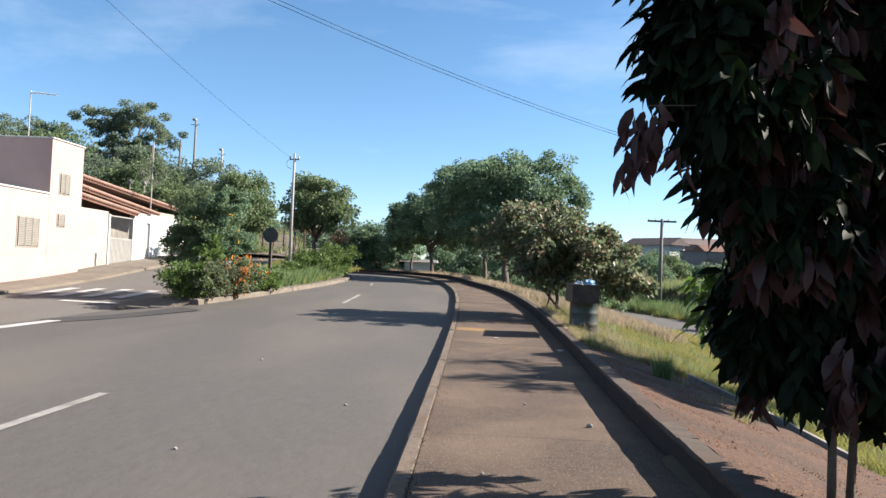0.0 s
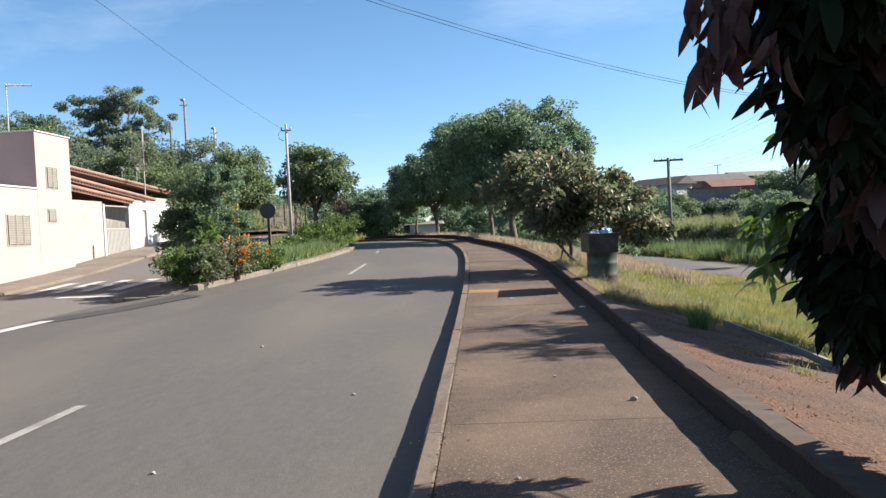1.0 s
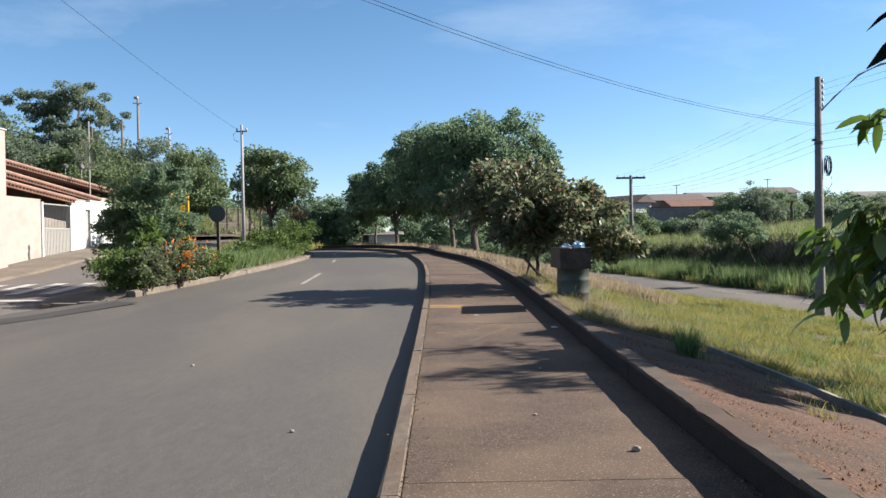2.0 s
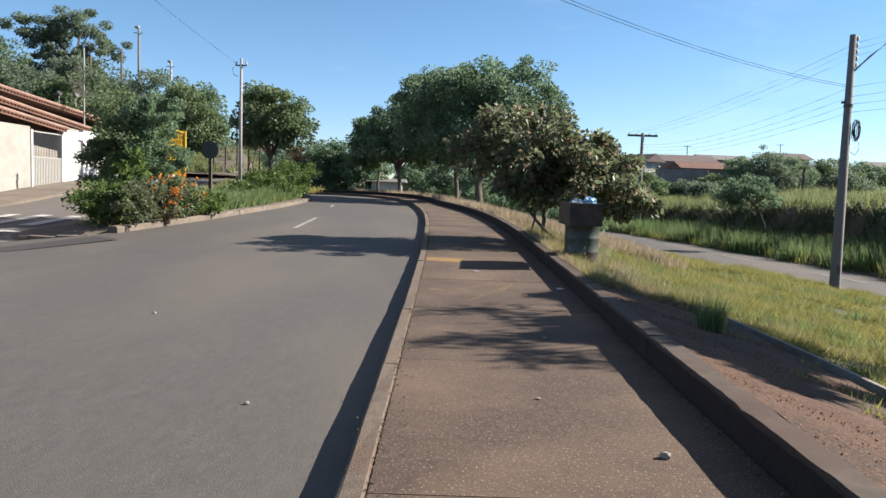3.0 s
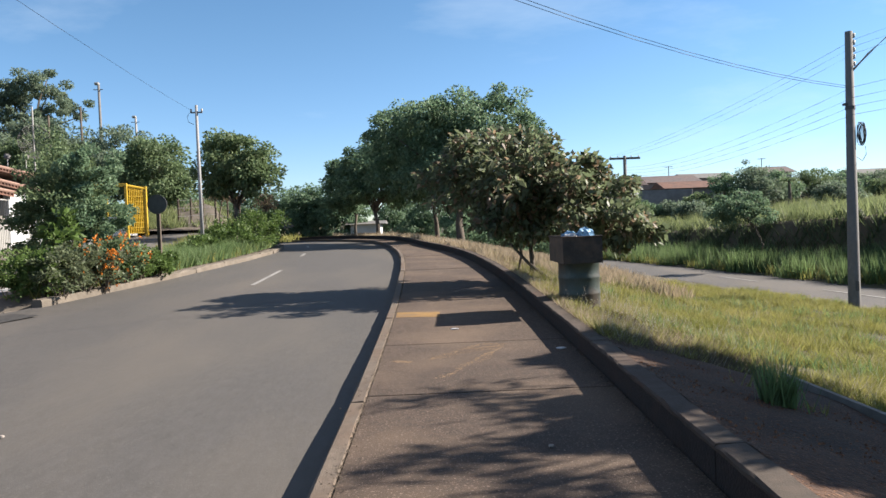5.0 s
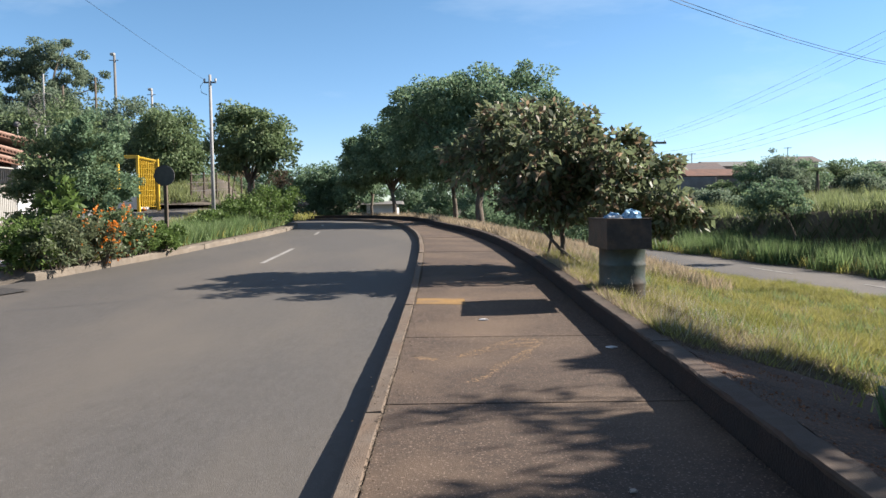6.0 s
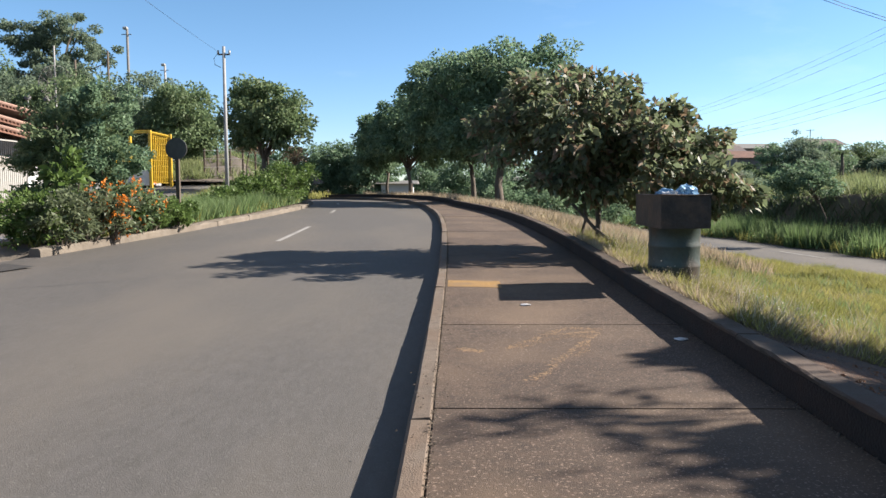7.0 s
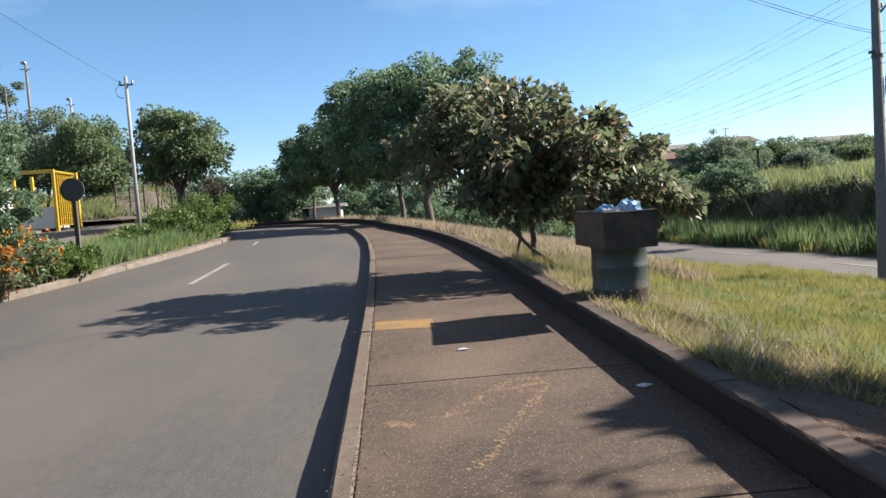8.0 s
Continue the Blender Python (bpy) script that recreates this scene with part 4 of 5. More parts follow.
# -- planted strip --
bush("tall_shrub", "tall dense dark green shrub on the planted strip", -8.2, 27.9, 1.15, 1.1, 3.45, 17000, 0.1, L_MID, 130, z=0.25, clumps=110)
bush("tall_shrub", "rounded dark green shrub beside the side street", -8.9, 28.6, 0.75, 1.1, 2.5, 6000, 0.1, L_DARK, 131, z=0.25, clumps=60)
bush("tall_shrub", "leafy green shrub behind the flowers", -7.5, 27.8, 0.85, 1.0, 3.5, 15000, 0.1, L_DARK, 132, z=0.3, clumps=100)
bush("young_tree", "young bright green sapling with broad leaves", -7.15, 25.6, 0.42, 0.42, 1.75, 500, 0.2, L_LIGHT, 133, z=0.3, category="sapling")
for i, (x, y, rx, h, m, fl) in enumerate(((-8.5, 24.7, 0.6, 0.85, L_LIGHT, None), (-7.8, 24.8, 0.65, 0.9, L_LIGHT, (L_WHITE, 8, 0.05)), (-7.1, 24.7, 0.55, 0.8, L_MAG, None), (-6.9, 25.4, 0.5, 0.85, L_MAG, (L_ORANGE, 50, 0.055)),
                                          (-6.55, 26.0, 0.5, 0.9, L_MAG, (L_ORANGE, 110, 0.06)), (-6.45, 26.9, 0.5, 0.85, L_MID, (L_ORANGE, 70, 0.06)), (-7.6, 25.8, 0.7, 1.0, L_MAG, (L_WHITE, 26, 0.08)), (-8.6, 25.9, 0.7, 1.0, L_MID, (L_WHITE, 22, 0.08)),
                                          (-6.5, 27.8, 0.5, 0.7, L_LIGHT, None), (-6.4, 28.8, 0.55, 0.6, L_LIGHT, None), (-9.0, 26.8, 0.6, 1.0, L_DARK, None))):
    x = -6.45 + (x + 6.45) * 0.58
    bush("flower_bush", "leafy flowering bush on the planted strip" if fl else "leafy green bush on the planted strip", x, y, rx * 1.05, rx * 1.12, h * 1.22, 1700, 0.1, m, 140 + i, fl, group="bushes on the planted strip", z=0.5 * (float(main_road_z(isle_x(y), y)) + on_ground(x, y)) + 0.1, category="bush")
for i, (x, y, rx, h) in enumerate(((-6.6, 37.2, 0.8, 0.85), (-6.3, 39.2, 0.9, 1.2), (-6.4, 41.2, 1.0, 1.45), (-6.9, 43.2, 1.0, 1.35), (-7.7, 39.2, 0.8, 0.9), (-7.2, 35.0, 0.6, 0.6), (-7.9, 41.8, 0.9, 1.0))):
    bush("hedge_shrub", "bright green spreading shrub beside the road", x, y, rx * 1.1, rx * 1.2, h * 1.25, 2600, 0.12, L_LIGHT, 160 + i, group="green shrubs by the road", z=float(main_road_z(isle_x(y), y)) + 0.15, category="shrub")

# matted dead grass between the bare soil and the bin
dm = np.random.default_rng(17)
grass("dead_grass", "matted grey-brown dead grass beside the low wall", scatter(26000, 2.05, 4.4, 15.8, 20.5, lambda x, y: verge_keep(x, y) ** 0.3 * np.clip(1.2 - 0.5 * (x - 2.2), 0, 1) * (verge_keep(x, y) > 0), dm, 0.05), 0.08, G_MAT, 27, 0.0045, 1.3, 0.5)
grass("seed_stalks", "thin pale seed stalks standing over the verge grass", scatter(2600, 2.1, 9, 16, 28, lambda x, y: verge_keep(x, y) * np.where(x < 4.5, 0.9, 0.25), dm, 0.12), 0.3, G_SEED, 28, 0.0025, 0.4, 0.3)

# pale seed heads and small white weed flowers near the bin
wr = np.random.default_rng(8)
wx = np.column_stack([wr.normal(2.9, 0.55, 520), wr.normal(19.3, 1.5, 520)])
wx = wx[(wx[:, 0] > wall_x(wx[:, 1]) + WALL_T + 0.02)]
wp = np.column_stack([wx, ground_z(wx[:, 0], wx[:, 1]) + wr.uniform(0.08, 0.26, len(wx))])
tagged(leaf_cloud("weed_flowers", wp, wr.normal(size=(len(wp), 3)), wr.uniform(0.008, 0.02, len(wp)), 0.8, G_SEED, r=wr), "pale seed heads of weeds beside the wall", "weeds", kind="stuff")
grass("wall_edge_weeds", "green weeds along the top of the low wall", (lambda c: c[c[:, 0] > wall_x(c[:, 1]) + WALL_T + 0.01])(np.column_stack([wall_x(np.linspace(18.2, 30, 9000)) + WALL_T + np.abs(wr.normal(0, 0.14, 9000)), np.linspace(18.2, 30, 9000)])[::2]), 0.13, G_DRY, 23, 0.009, 0.6)


# fan palm on the far slope
def palm(x, y, h, seed):
    r = np.random.default_rng(seed)
    z = on_ground(x, y)
    root = thing("palm_tree", "palm tree with drooping fronds on the far slope", "palm tree")
    root.location = (x, y, z)
    part("trunk", tube([(0, 0, -0.2), (0.08, 0, h * 0.5), (0.02, 0, h)], [0.2, 0.15, 0.12], 8), M_BARK, root, smooth=True)
    for k in range(16):
        a = 2 * math.pi * k / 16 + r.uniform(-0.15, 0.15)
        up = r.uniform(0.1, 0.9)
        L = r.uniform(1.3, 1.7)
        f = np.linspace(0, 1, 26)
        spine = np.column_stack([np.cos(a) * L * f, np.sin(a) * L * f, h + L * (up * f - (0.45 + up) * f * f)])
        side = np.array([-math.sin(a), math.cos(a), 0])
        pos = np.concatenate([spine, spine])
        way = np.concatenate([side + 0.5 * np.array([math.cos(a), math.sin(a), -0.5]) + np.zeros((26, 3)), -side + 0.5 * np.array([math.cos(a), math.sin(a), -0.5]) + np.zeros((26, 3))])
        leaf_cloud("frond", pos, way, 0.42 * np.concatenate([1 - 0.6 * f, 1 - 0.6 * f]), 0.2, L_MID, root, r=r)


palm(35.2, 80, 4.6 - on_ground(35.2, 80), 5)

# weeds round the foot of the bin
ba, br_ = wr.uniform(0, 2 * np.pi, 1600), 0.3 + np.abs(wr.normal(0, 0.12, 1600))
bx_ = np.column_stack([2.68 + br_ * np.cos(ba), 20.43 + br_ * np.sin(ba)])
grass("bin_weeds", "green and straw weeds round the foot of the bin", bx_[bx_[:, 0] > wall_x(bx_[:, 1]) + WALL_T], 0.11, G_GREEN, 26, 0.006, 0.6)

bush("wall_plant", "small grey-green plant against the white house wall", -15.4, 42.6, 0.4, 0.4, 1.0, 500, 0.2, L_MID, 180, category="plant", z=on_ground(-15.4, 42.6) + 0.1, ratio=0.2)


# ---- street things ----
def insulator(x, y, z, parent, name="insulator"):
    bm = tube([(x, y, z), (x, y, z + 0.03), (x, y, z + 0.05), (x, y, z + 0.09), (x, y, z + 0.12)], [0.02, 0.045, 0.03, 0.045, 0.018], 8)
    return part(name, bm, M_STEEL, parent, smooth=True)


def sag_line(a, b, sag, n=16):
    a, b = np.array(a, float), np.array(b, float)
    return [tuple(a + (b - a) * t - np.array([0, 0, 4 * sag * t * (1 - t)])) for t in np.linspace(0, 1, n)]


def cable(label, a, b, sag, r=0.012, group="overhead lines"):
    ob = part("overhead_cable", tube(sag_line(a, b, sag), r, 5), M_WIRE)
    return tagged(ob, label, "cable", group)


# right-hand street pole with lamp arm
rp = thing("street_pole", "grey concrete street pole with lamp arm and cables", "utility pole")
rp.location, rp.scale = (11.75, 29.15, -1.32), (0.93, 0.93, 1.083)
part("shaft", tube([(0, 0, -0.3), (0, 0, 0.1), (0, 0, 6.78)], [0.17, 0.165, 0.1], 10), M_POLE, rp, smooth=True)
arm = part("lamp_arm", tube([(0.08, -0.05, 5.85), (0.45, -0.15, 6.2), (1.1, -0.4, 6.75), (1.7, -0.6, 7.0), (2.3, -0.8, 7.05)], 0.03, 8), M_STEEL, rp, smooth=True)
part("lamp_head", box(2.25, 2.75, -0.95, -0.75, 6.98, 7.1, bevel=0.03), M_STEEL, arm)
for i in range(5):
    insulator(0.13, -0.02, 6.62 - i * 0.17, rp)
coil = bmesh.new()
for k in range(7):
    q, w_ = (k * 0.37) % 1.0, (k * 0.61) % 1.0
    tube([(0.24 + (0.07 + 0.05 * q) * math.cos(a) + 0.02 * w_, -0.08 - 0.05 * w_ + 0.06 * math.cos(a + k), 4.3 + (0.2 + 0.1 * q) * math.sin(a)) for a in np.linspace(0, 2 * math.pi, 20)], 0.012, 5, coil)
tube([(0.36, -0.08, 4.0), (0.38, -0.08, 3.8), (0.28, -0.06, 3.65), (0.16, 0.0, 3.75)], 0.01, 5, coil)
part("cable_coil", coil, M_WIRE, rp, "black coiled spare cable")
part("bracket", box(-0.2, -0.02, -0.06, 0.06, 5.0, 5.06, bevel=0.008), M_DARKSTEEL, rp)
part("band", tube([(0, 0, 4.9), (0, 0, 4.98)], 0.135, 10), M_DARKSTEEL, rp)
part("door_cover", box(-0.05, 0.05, -0.17, -0.14, 0.5, 0.75, bevel=0.005), M_DARKSTEEL, rp)

# far pole with a crossbar
tp = thing("crossbar_pole", "concrete power pole with a wooden crossbar", "utility pole")
tp.location = (14.1, 60.0, -1.3)
part("shaft", tube([(0, 0, -0.3), (0, 0, 7.0)], [0.17, 0.11], 10), M_POLE, tp, smooth=True)
part("crossbar", box(-1.05, 1.05, -0.06, 0.06, 6.75, 6.89, bevel=0.01), M_WOOD, tp)
for x in (-0.95, -0.45, 0.45, 0.95):
    insulator(x, 0, 6.89, tp)

# pole on the planted strip
lp = thing("slim_pole", "slim pale concrete pole on the planted strip", "utility pole")
lp.location = (-8.01, 38.1, 0.85)
part("shaft", tube([(0, 0, -0.3), (0, 0, 5.42)], [0.078, 0.052], 10), M_POLE_LIGHT, lp, smooth=True)
part("crossarm", box(-0.22, 0.22, -0.03, 0.03, 5.12, 5.17, bevel=0.006), M_DARKSTEEL, lp)
for x in (-0.2, 0.2):
    insulator(x, 0, 5.17, lp)
part("wire_loop", tube([(-0.2, 0, 5.2), (-0.34, -0.05, 5.0), (-0.3, -0.05, 4.78), (-0.12, 0, 4.7)], 0.012, 5), M_WIRE, lp)

# poles behind the houses
for x, y, z, r, m, lab in ((-22.83, 64.2, 12.54, 0.12, M_POLE, "slim pole with a small lamp behind the roofs"), (-23.2, 71.8, 11.3, 0.12, M_POLE_LIGHT, "pale pole with a floodlight behind the trees"),
                           (-24.6, 60.3, 9.8, 0.09, M_WOOD, "dark wooden pole standing among the trees"), (-22.4, 60.2, 10.3, 0.09, M_WOOD, "dark wooden pole standing among the trees"), (-42.5, 66, 13.6, 0.1, M_WOOD, "dark wooden pole behind the pink house")):
    b = on_ground(x, y)
    p = thing("tall_pole", lab, "pole", "poles behind the houses")
    p.location = (x, y, b)
    part("shaft", tube([(0, 0, -0.3), (0, 0, z - b)], [r, r * 0.75], 8), m, p, smooth=True)
    if m is not M_WOOD:
        part("lamp", box(-0.28, 0.05, -0.14, 0.14, z - b, z - b + 0.2, bevel=0.05), M_STEEL, p)
        part("bracket", box(-0.4, 0.3, -0.03, 0.03, z - b - 0.35, z - b - 0.3, bevel=0.01), M_DARKSTEEL, p)
# street lamp among the shade trees
sl = thing("street_lamp", "slim street lamp with curved arm above the trees", "street lamp")
sl.location = (6.1, 55, on_ground(6.1, 55))
part("shaft", tube([(0, 0, -0.3), (0, 0, 5.0)], [0.09, 0.06], 8), M_POLE, sl, smooth=True)
part("arm", tube([(0, 0, 4.9), (0.25, 0, 5.25), (0.9, 0, 5.6), (1.4, 0, 5.7)], 0.03, 6), M_STEEL, sl, smooth=True)
part("lamp_head", box(1.35, 1.75, -0.08, 0.08, 5.63, 5.75, bevel=0.03), M_STEEL, sl)

# overhead lines
R = (11.75, 29.15)
T = (14.1, 60.0)
for dz, ox in ((5.81, -0.95), (5.63, -0.45), (5.45, 0.45)):
    cable("thin black power line between the street poles", (R[0] + 0.13, R[1], dz), (T[0] + ox, T[1], 5.72), 0.35, 0.0045)
    cable("thin black power line between the street poles", (R[0] + 0.13, R[1], dz), (14.6, -12, dz + 0.4), 0.4, 0.0045)
for i, dz in enumerate((4.55, 4.28, 4.06, 3.84)):
    cable("black telephone cable between the street poles", (R[0], R[1] - 0.12, dz), (T[0], T[1] - 0.12, 4.9 - 0.18 * i), 0.5, 0.006)
    cable("black telephone cable between the street poles", (R[0], R[1] - 0.12, dz), (14.6, -12, dz + 0.3), 0.5, 0.006)
for o in (0.0, 0.09):
    cable("pair of black cables slung across the road", (R[0] - 0.1, R[1], 4.56 + o * 0.6), (-9.5, 13.9, 7.75 + o), 0.95, 0.0055)
cable("thin black line reaching the slim pole", (-8.2, 38.1, 6.08), (-5.9, 3, 6.9), 0.35, 0.0045)

# bin: steel drum with a sheet metal hopper
binn = thing("litter_bin", "faded green steel drum with scorched metal hopper", "bin")
binn.location = (2.68, 20.43, on_ground(2.68, 20.43))
zg = on_ground(2.68, 20.43)
prof_d = [(0.285, -0.16), (0.295, -0.02), (0.29, 0.03), (0.29, 0.19), (0.297, 0.215), (0.297, 0.235), (0.29, 0.26), (0.29, 0.42), (0.297, 0.445), (0.297, 0.465), (0.29, 0.49), (0.29, 0.66), (0.3, 0.67), (0.3, 0.7)]
part("drum", tube([(0, 0, z) for _, z in prof_d], [r for r, _ in prof_d], 28), M_DRUM, binn, smooth=True)
hop = bmesh.new()
hz0, hz1, t = 0.75 - zg, 1.11 - zg, 0.012
hx0, hx1, hy0, hy1 = -0.33, 0.21, -0.62, 0.52
for (x0, x1, y0, y1) in ((hx0, hx1, hy0, hy0 + t), (hx0, hx1, hy1 - t, hy1), (hx0, hx0 + t, hy0 + t, hy1 - t), (hx1 - t, hx1, hy0 + t, hy1 - t)):
    box(x0, x1, y0, y1, hz0, hz1, hop)
box(hx0 + t, hx1 - t, hy0 + t, hy1 - t, hz0, hz0 + t, hop)
for v in hop.verts:
    v.co += Vector((math.sin(7 * v.co.z + 3 * v.co.y) * 0.006, math.sin(5 * v.co.x) * 0.006, math.sin(4 * v.co.x + 2 * v.co.y) * 0.012))
hopper = part("hopper", hop, M_BOX, binn, "scorched rusty sheet metal hopper")
rim = bmesh.new()
for (a, b) in (((hx0, hy0), (hx1, hy0)), ((hx1, hy0), (hx1, hy1)), ((hx1, hy1), (hx0, hy1)), ((hx0, hy1), (hx0, hy0))):
    tube([(a[0], a[1], hz1), ((a[0] + b[0]) / 2, (a[1] + b[1]) / 2, hz1 - 0.006), (b[0], b[1], hz1)], 0.012, 6, rim)
part("rim", rim, M_BOX, hopper)


def crumpled(name, cx, cy, cz, rx, ry, rz, material, label, seed):
    r = np.random.default_rng(seed)
    bm = bmesh.new()
    bmesh.ops.create_icosphere(bm, subdivisions=3, radius=1.0)
    for v in bm.verts:
        n = noise.noise(v.co * 2.3 + Vector((seed, 0, 0))) * 0.5 + noise.noise(v.co * 5.1) * 0.22
        v.co = Vector((cx + v.co.x * rx * (1 + n), cy + v.co.y * ry * (1 + n), cz + v.co.z * rz * (1 + 1.3 * n)))
    return tagged(part(name, bm, material, label=label), label, "plastic bag", "bags in the bin")


crumpled("plastic_bag", 2.74, 20.2, 1.11, 0.12, 0.16, 0.11, M_BAG, "crumpled blue plastic bag in the bin", 4)
crumpled("plastic_bag", 2.55, 20.35, 1.09, 0.12, 0.17, 0.08, M_BAG, "crumpled blue plastic bag in the bin", 9)
crumpled("plastic_bag", 2.5, 19.98, 1.07, 0.1, 0.11, 0.08, M_BAG_WHITE, "crumpled white plastic bag in the bin", 14)
crumpled("plastic_bag", 2.66, 20.6, 1.02, 0.2, 0.26, 0.1, M_DARKSTEEL, "black rubbish bag in the bin", 20)

# round road sign, seen from behind
sg = thing("road_sign", "round road sign seen from behind on a post", "road sign")
sg.location = (-6.47, 29.25, 0.42)
part("post", box(-0.045, 0.045, 0.03, 0.11, -0.2, 1.78, bevel=0.008), M_WOOD, sg)
part("disc", tube([(0, 0.0, 1.77), (0, 0.025, 1.77)], 0.255, 28), M_DARKSTEEL, sg, "dark metal back of a round sign")

# concrete edging between soil and grass
edg = tagged(ribbon("drain_edging", np.linspace(11.6, 16.7, 16), lambda y: [(3.81 + 0.025 * math.sin(y), on_ground(3.83, y) - 0.1), (3.81 + 0.025 * math.sin(y), on_ground(3.83, y) + 0.1), (3.85 + 0.025 * math.sin(y), on_ground(3.83, y) + 0.1), (3.85 + 0.025 * math.sin(y), on_ground(3.83, y) - 0.1)], M_KERB_PALE),
             "pale narrow concrete edging along the grass", "edging", kind="structure")


# ---- houses ----
def shutter_window(parent, x, y0, y1, z0, z1, leaves=2):
    win = part("window", box(x - 0.06, x + 0.02, y0 - 0.05, y1 + 0.05, z0 - 0.05, z1 + 0.05, bevel=0.008), M_SHUTTER, parent, "beige metal shutter window")
    part("opening", box(x + 0.021, x + 0.026, y0, y1, z0, z1), M_GLASS, win)
    wl_ = (y1 - y0) / leaves
    for i in range(leaves):
        a, b = y0 + i * wl_ + 0.015, y0 + (i + 1) * wl_ - 0.015
        bm = bmesh.new()
        for s in np.arange(z0 + 0.03, z1 - 0.03, 0.06):
            box(x + 0.028, x + 0.045, a + 0.03, b - 0.03, s, s + 0.042, bm)
        for q in (a, b - 0.03):
            box(x + 0.027, x + 0.055, q, q + 0.03, z0, z1, bm)
        part("shutter", bm, M_SHUTTER, win)


def wall_with_gap(name, x0, x1, y0, y1, zb, zt, material, parent):
    return part(name, box(x0, x1, y0, y1, zb, zt, bevel=0.006), material, parent)


pink = thing("pink_house", "pink plastered house with flat parapet and shutters", "house")
wall_with_gap("wall", -23.0, -15.6, 18.0, 31.79, -0.6, 3.46, M_PINK, pink)
wall_with_gap("upper_wall", -23.0, -15.6, 31.8, 34.05, -0.6, 5.56, M_PINK, pink)
part("ledge_cap", box(-23.05, -15.55, 17.95, 31.795, 3.462, 3.52, bevel=0.01), M_WHITE, pink, "white ledge cap")
part("parapet_cap", box(-23.05, -15.55, 31.76, 34.09, 5.562, 5.61, bevel=0.01), M_WHITE, pink, "white parapet cap")
shutter_window(pink, -15.6, 29.95, 31.2, 1.48, 2.5, 3)
shutter_window(pink, -15.6, 32.42, 33.08, 3.56, 4.31, 2)
shutter_window(pink, -15.6, 32.38, 32.86, 2.3, 2.75, 1)
shutter_window(pink, -15.6, 25.4, 26.6, 1.3, 2.4, 3)
ant = thing("tv_antenna", "thin metal television antenna on the parapet", "antenna")
ant.location = (-17.3, 33.0, 5.6)
part("mast", tube([(0, 0, 0), (0, 0, 2.0)], 0.022, 6), M_STEEL, ant)
part("boom", tube([(0, 0, 1.92), (1.05, 0, 1.86)], 0.018, 6), M_STEEL, ant)
for k in range(7):
    part("element", tube([(0.12 + k * 0.14, -0.28 + 0.02 * k, 1.93 - k * 0.008), (0.12 + k * 0.14, 0.28 - 0.02 * k, 1.93 - k * 0.008)], 0.008, 5), M_STEEL, ant)

row = thing("row_house", "low white row house with tiled lean-to roofs", "house")
part("plaster_wall", box(-16.2, -16.0, 34.06, 37.12, -0.2, 3.22, bevel=0.008), M_GREY_PLASTER, row, "bare stained plaster wall")
part("gate_post", box(-16.15, -15.95, 37.12, 37.24, 0.5, 3.12, bevel=0.006), M_WHITE, row)
part("front_wall", box(-16.2, -16.0, 39.56, 40.95, 0.5, 3.3, bevel=0.008), M_WHITE, row)
part("front_wall", box(-16.2, -16.0, 41.42, 46.5, 0.6, 3.4, bevel=0.008), M_WHITE, row)
part("lintel", box(-16.2, -16.0, 40.95, 41.42, 2.95, 3.3), M_WHITE, row)
part("rear_wall", box(-23, -18.2, 34.06, 50.0, 0.2, 3.9, bevel=0.01), M_GREY_PLASTER, row)
part("back_door", box(-16.16, -16.1, 40.96, 41.41, 1.0, 2.94, bevel=0.005), M_STEEL, row, "grey metal door")
gate = part("gate", box(-16.08, -16.05, 37.26, 39.54, 0.9, 2.02, bevel=0.004), M_STEEL, row, "pale slatted metal gate")
for k in range(19):
    y = 37.3 + k * 0.121
    part("slat", box(-16.05, -16.03, y, y + 0.055, 0.93, 2.0), M_STEEL, gate)
    part("bar", tube([(-16.06, y + 0.03, 2.0), (-16.06, y + 0.03, 3.05)], 0.011, 5), M_DARKSTEEL, gate)
for z in (2.02, 3.03):
    part("rail", box(-16.09, -16.03, 37.26, 39.54, z, z + 0.05, bevel=0.004), M_STEEL, gate)


def lean_to(parent, xf, xb, y0, y1, z0, z1, rise):
    """A tiled roof whose front edge falls from z0 at y0 to z1 at y1; rows of round tiles run to the street."""
    root = part("roof", mesh_slab(xf, xb, y0, y1, z0, z1, rise), M_ROOF, parent, "dark red clay tile roof")
    n = int((y1 - y0) / 0.24)
    for k in range(n):
        y = y0 + (k + 0.5) * (y1 - y0) / n
        z = z0 + (z1 - z0) * (y - y0) / (y1 - y0) + 0.07
        bm = tube([(xf + 0.06, y, z), ((xf + xb) / 2, y, z + rise / 2 + 0.01), (xb, y, z + rise)], [0.085, 0.08, 0.08], 7)
        part("tile_row", bm, M_ROOF, root)
    part("edge_cap", tube([(xf + 0.02, y0, z0 + 0.11), (xf + 0.02, (y0 + y1) / 2, (z0 + z1) / 2 + 0.1), (xf + 0.02, y1, z1 + 0.11)], 0.075, 8), M_ROOF_EDGE, root, "paler clay edge tiles")


def mesh_slab(xf, xb, y0, y1, z0, z1, rise):
    bm = bmesh.new()
    v = [bm.verts.new(p) for p in ((xf, y0, z0), (xf, y1, z1), (xb, y1, z1 + rise), (xb, y0, z0 + rise), (xf, y0, z0 - 0.08), (xf, y1, z1 - 0.08), (xb, y1, z1 + rise - 0.08), (xb, y0, z0 + rise - 0.08))]
    for f in ((0, 1, 2, 3), (4, 5, 6, 7), (0, 1, 5, 4), (1, 2, 6, 5), (2, 3, 7, 6), (3, 0, 4, 7)):
        bm.faces.new([v[i] for i in f])
    return bm


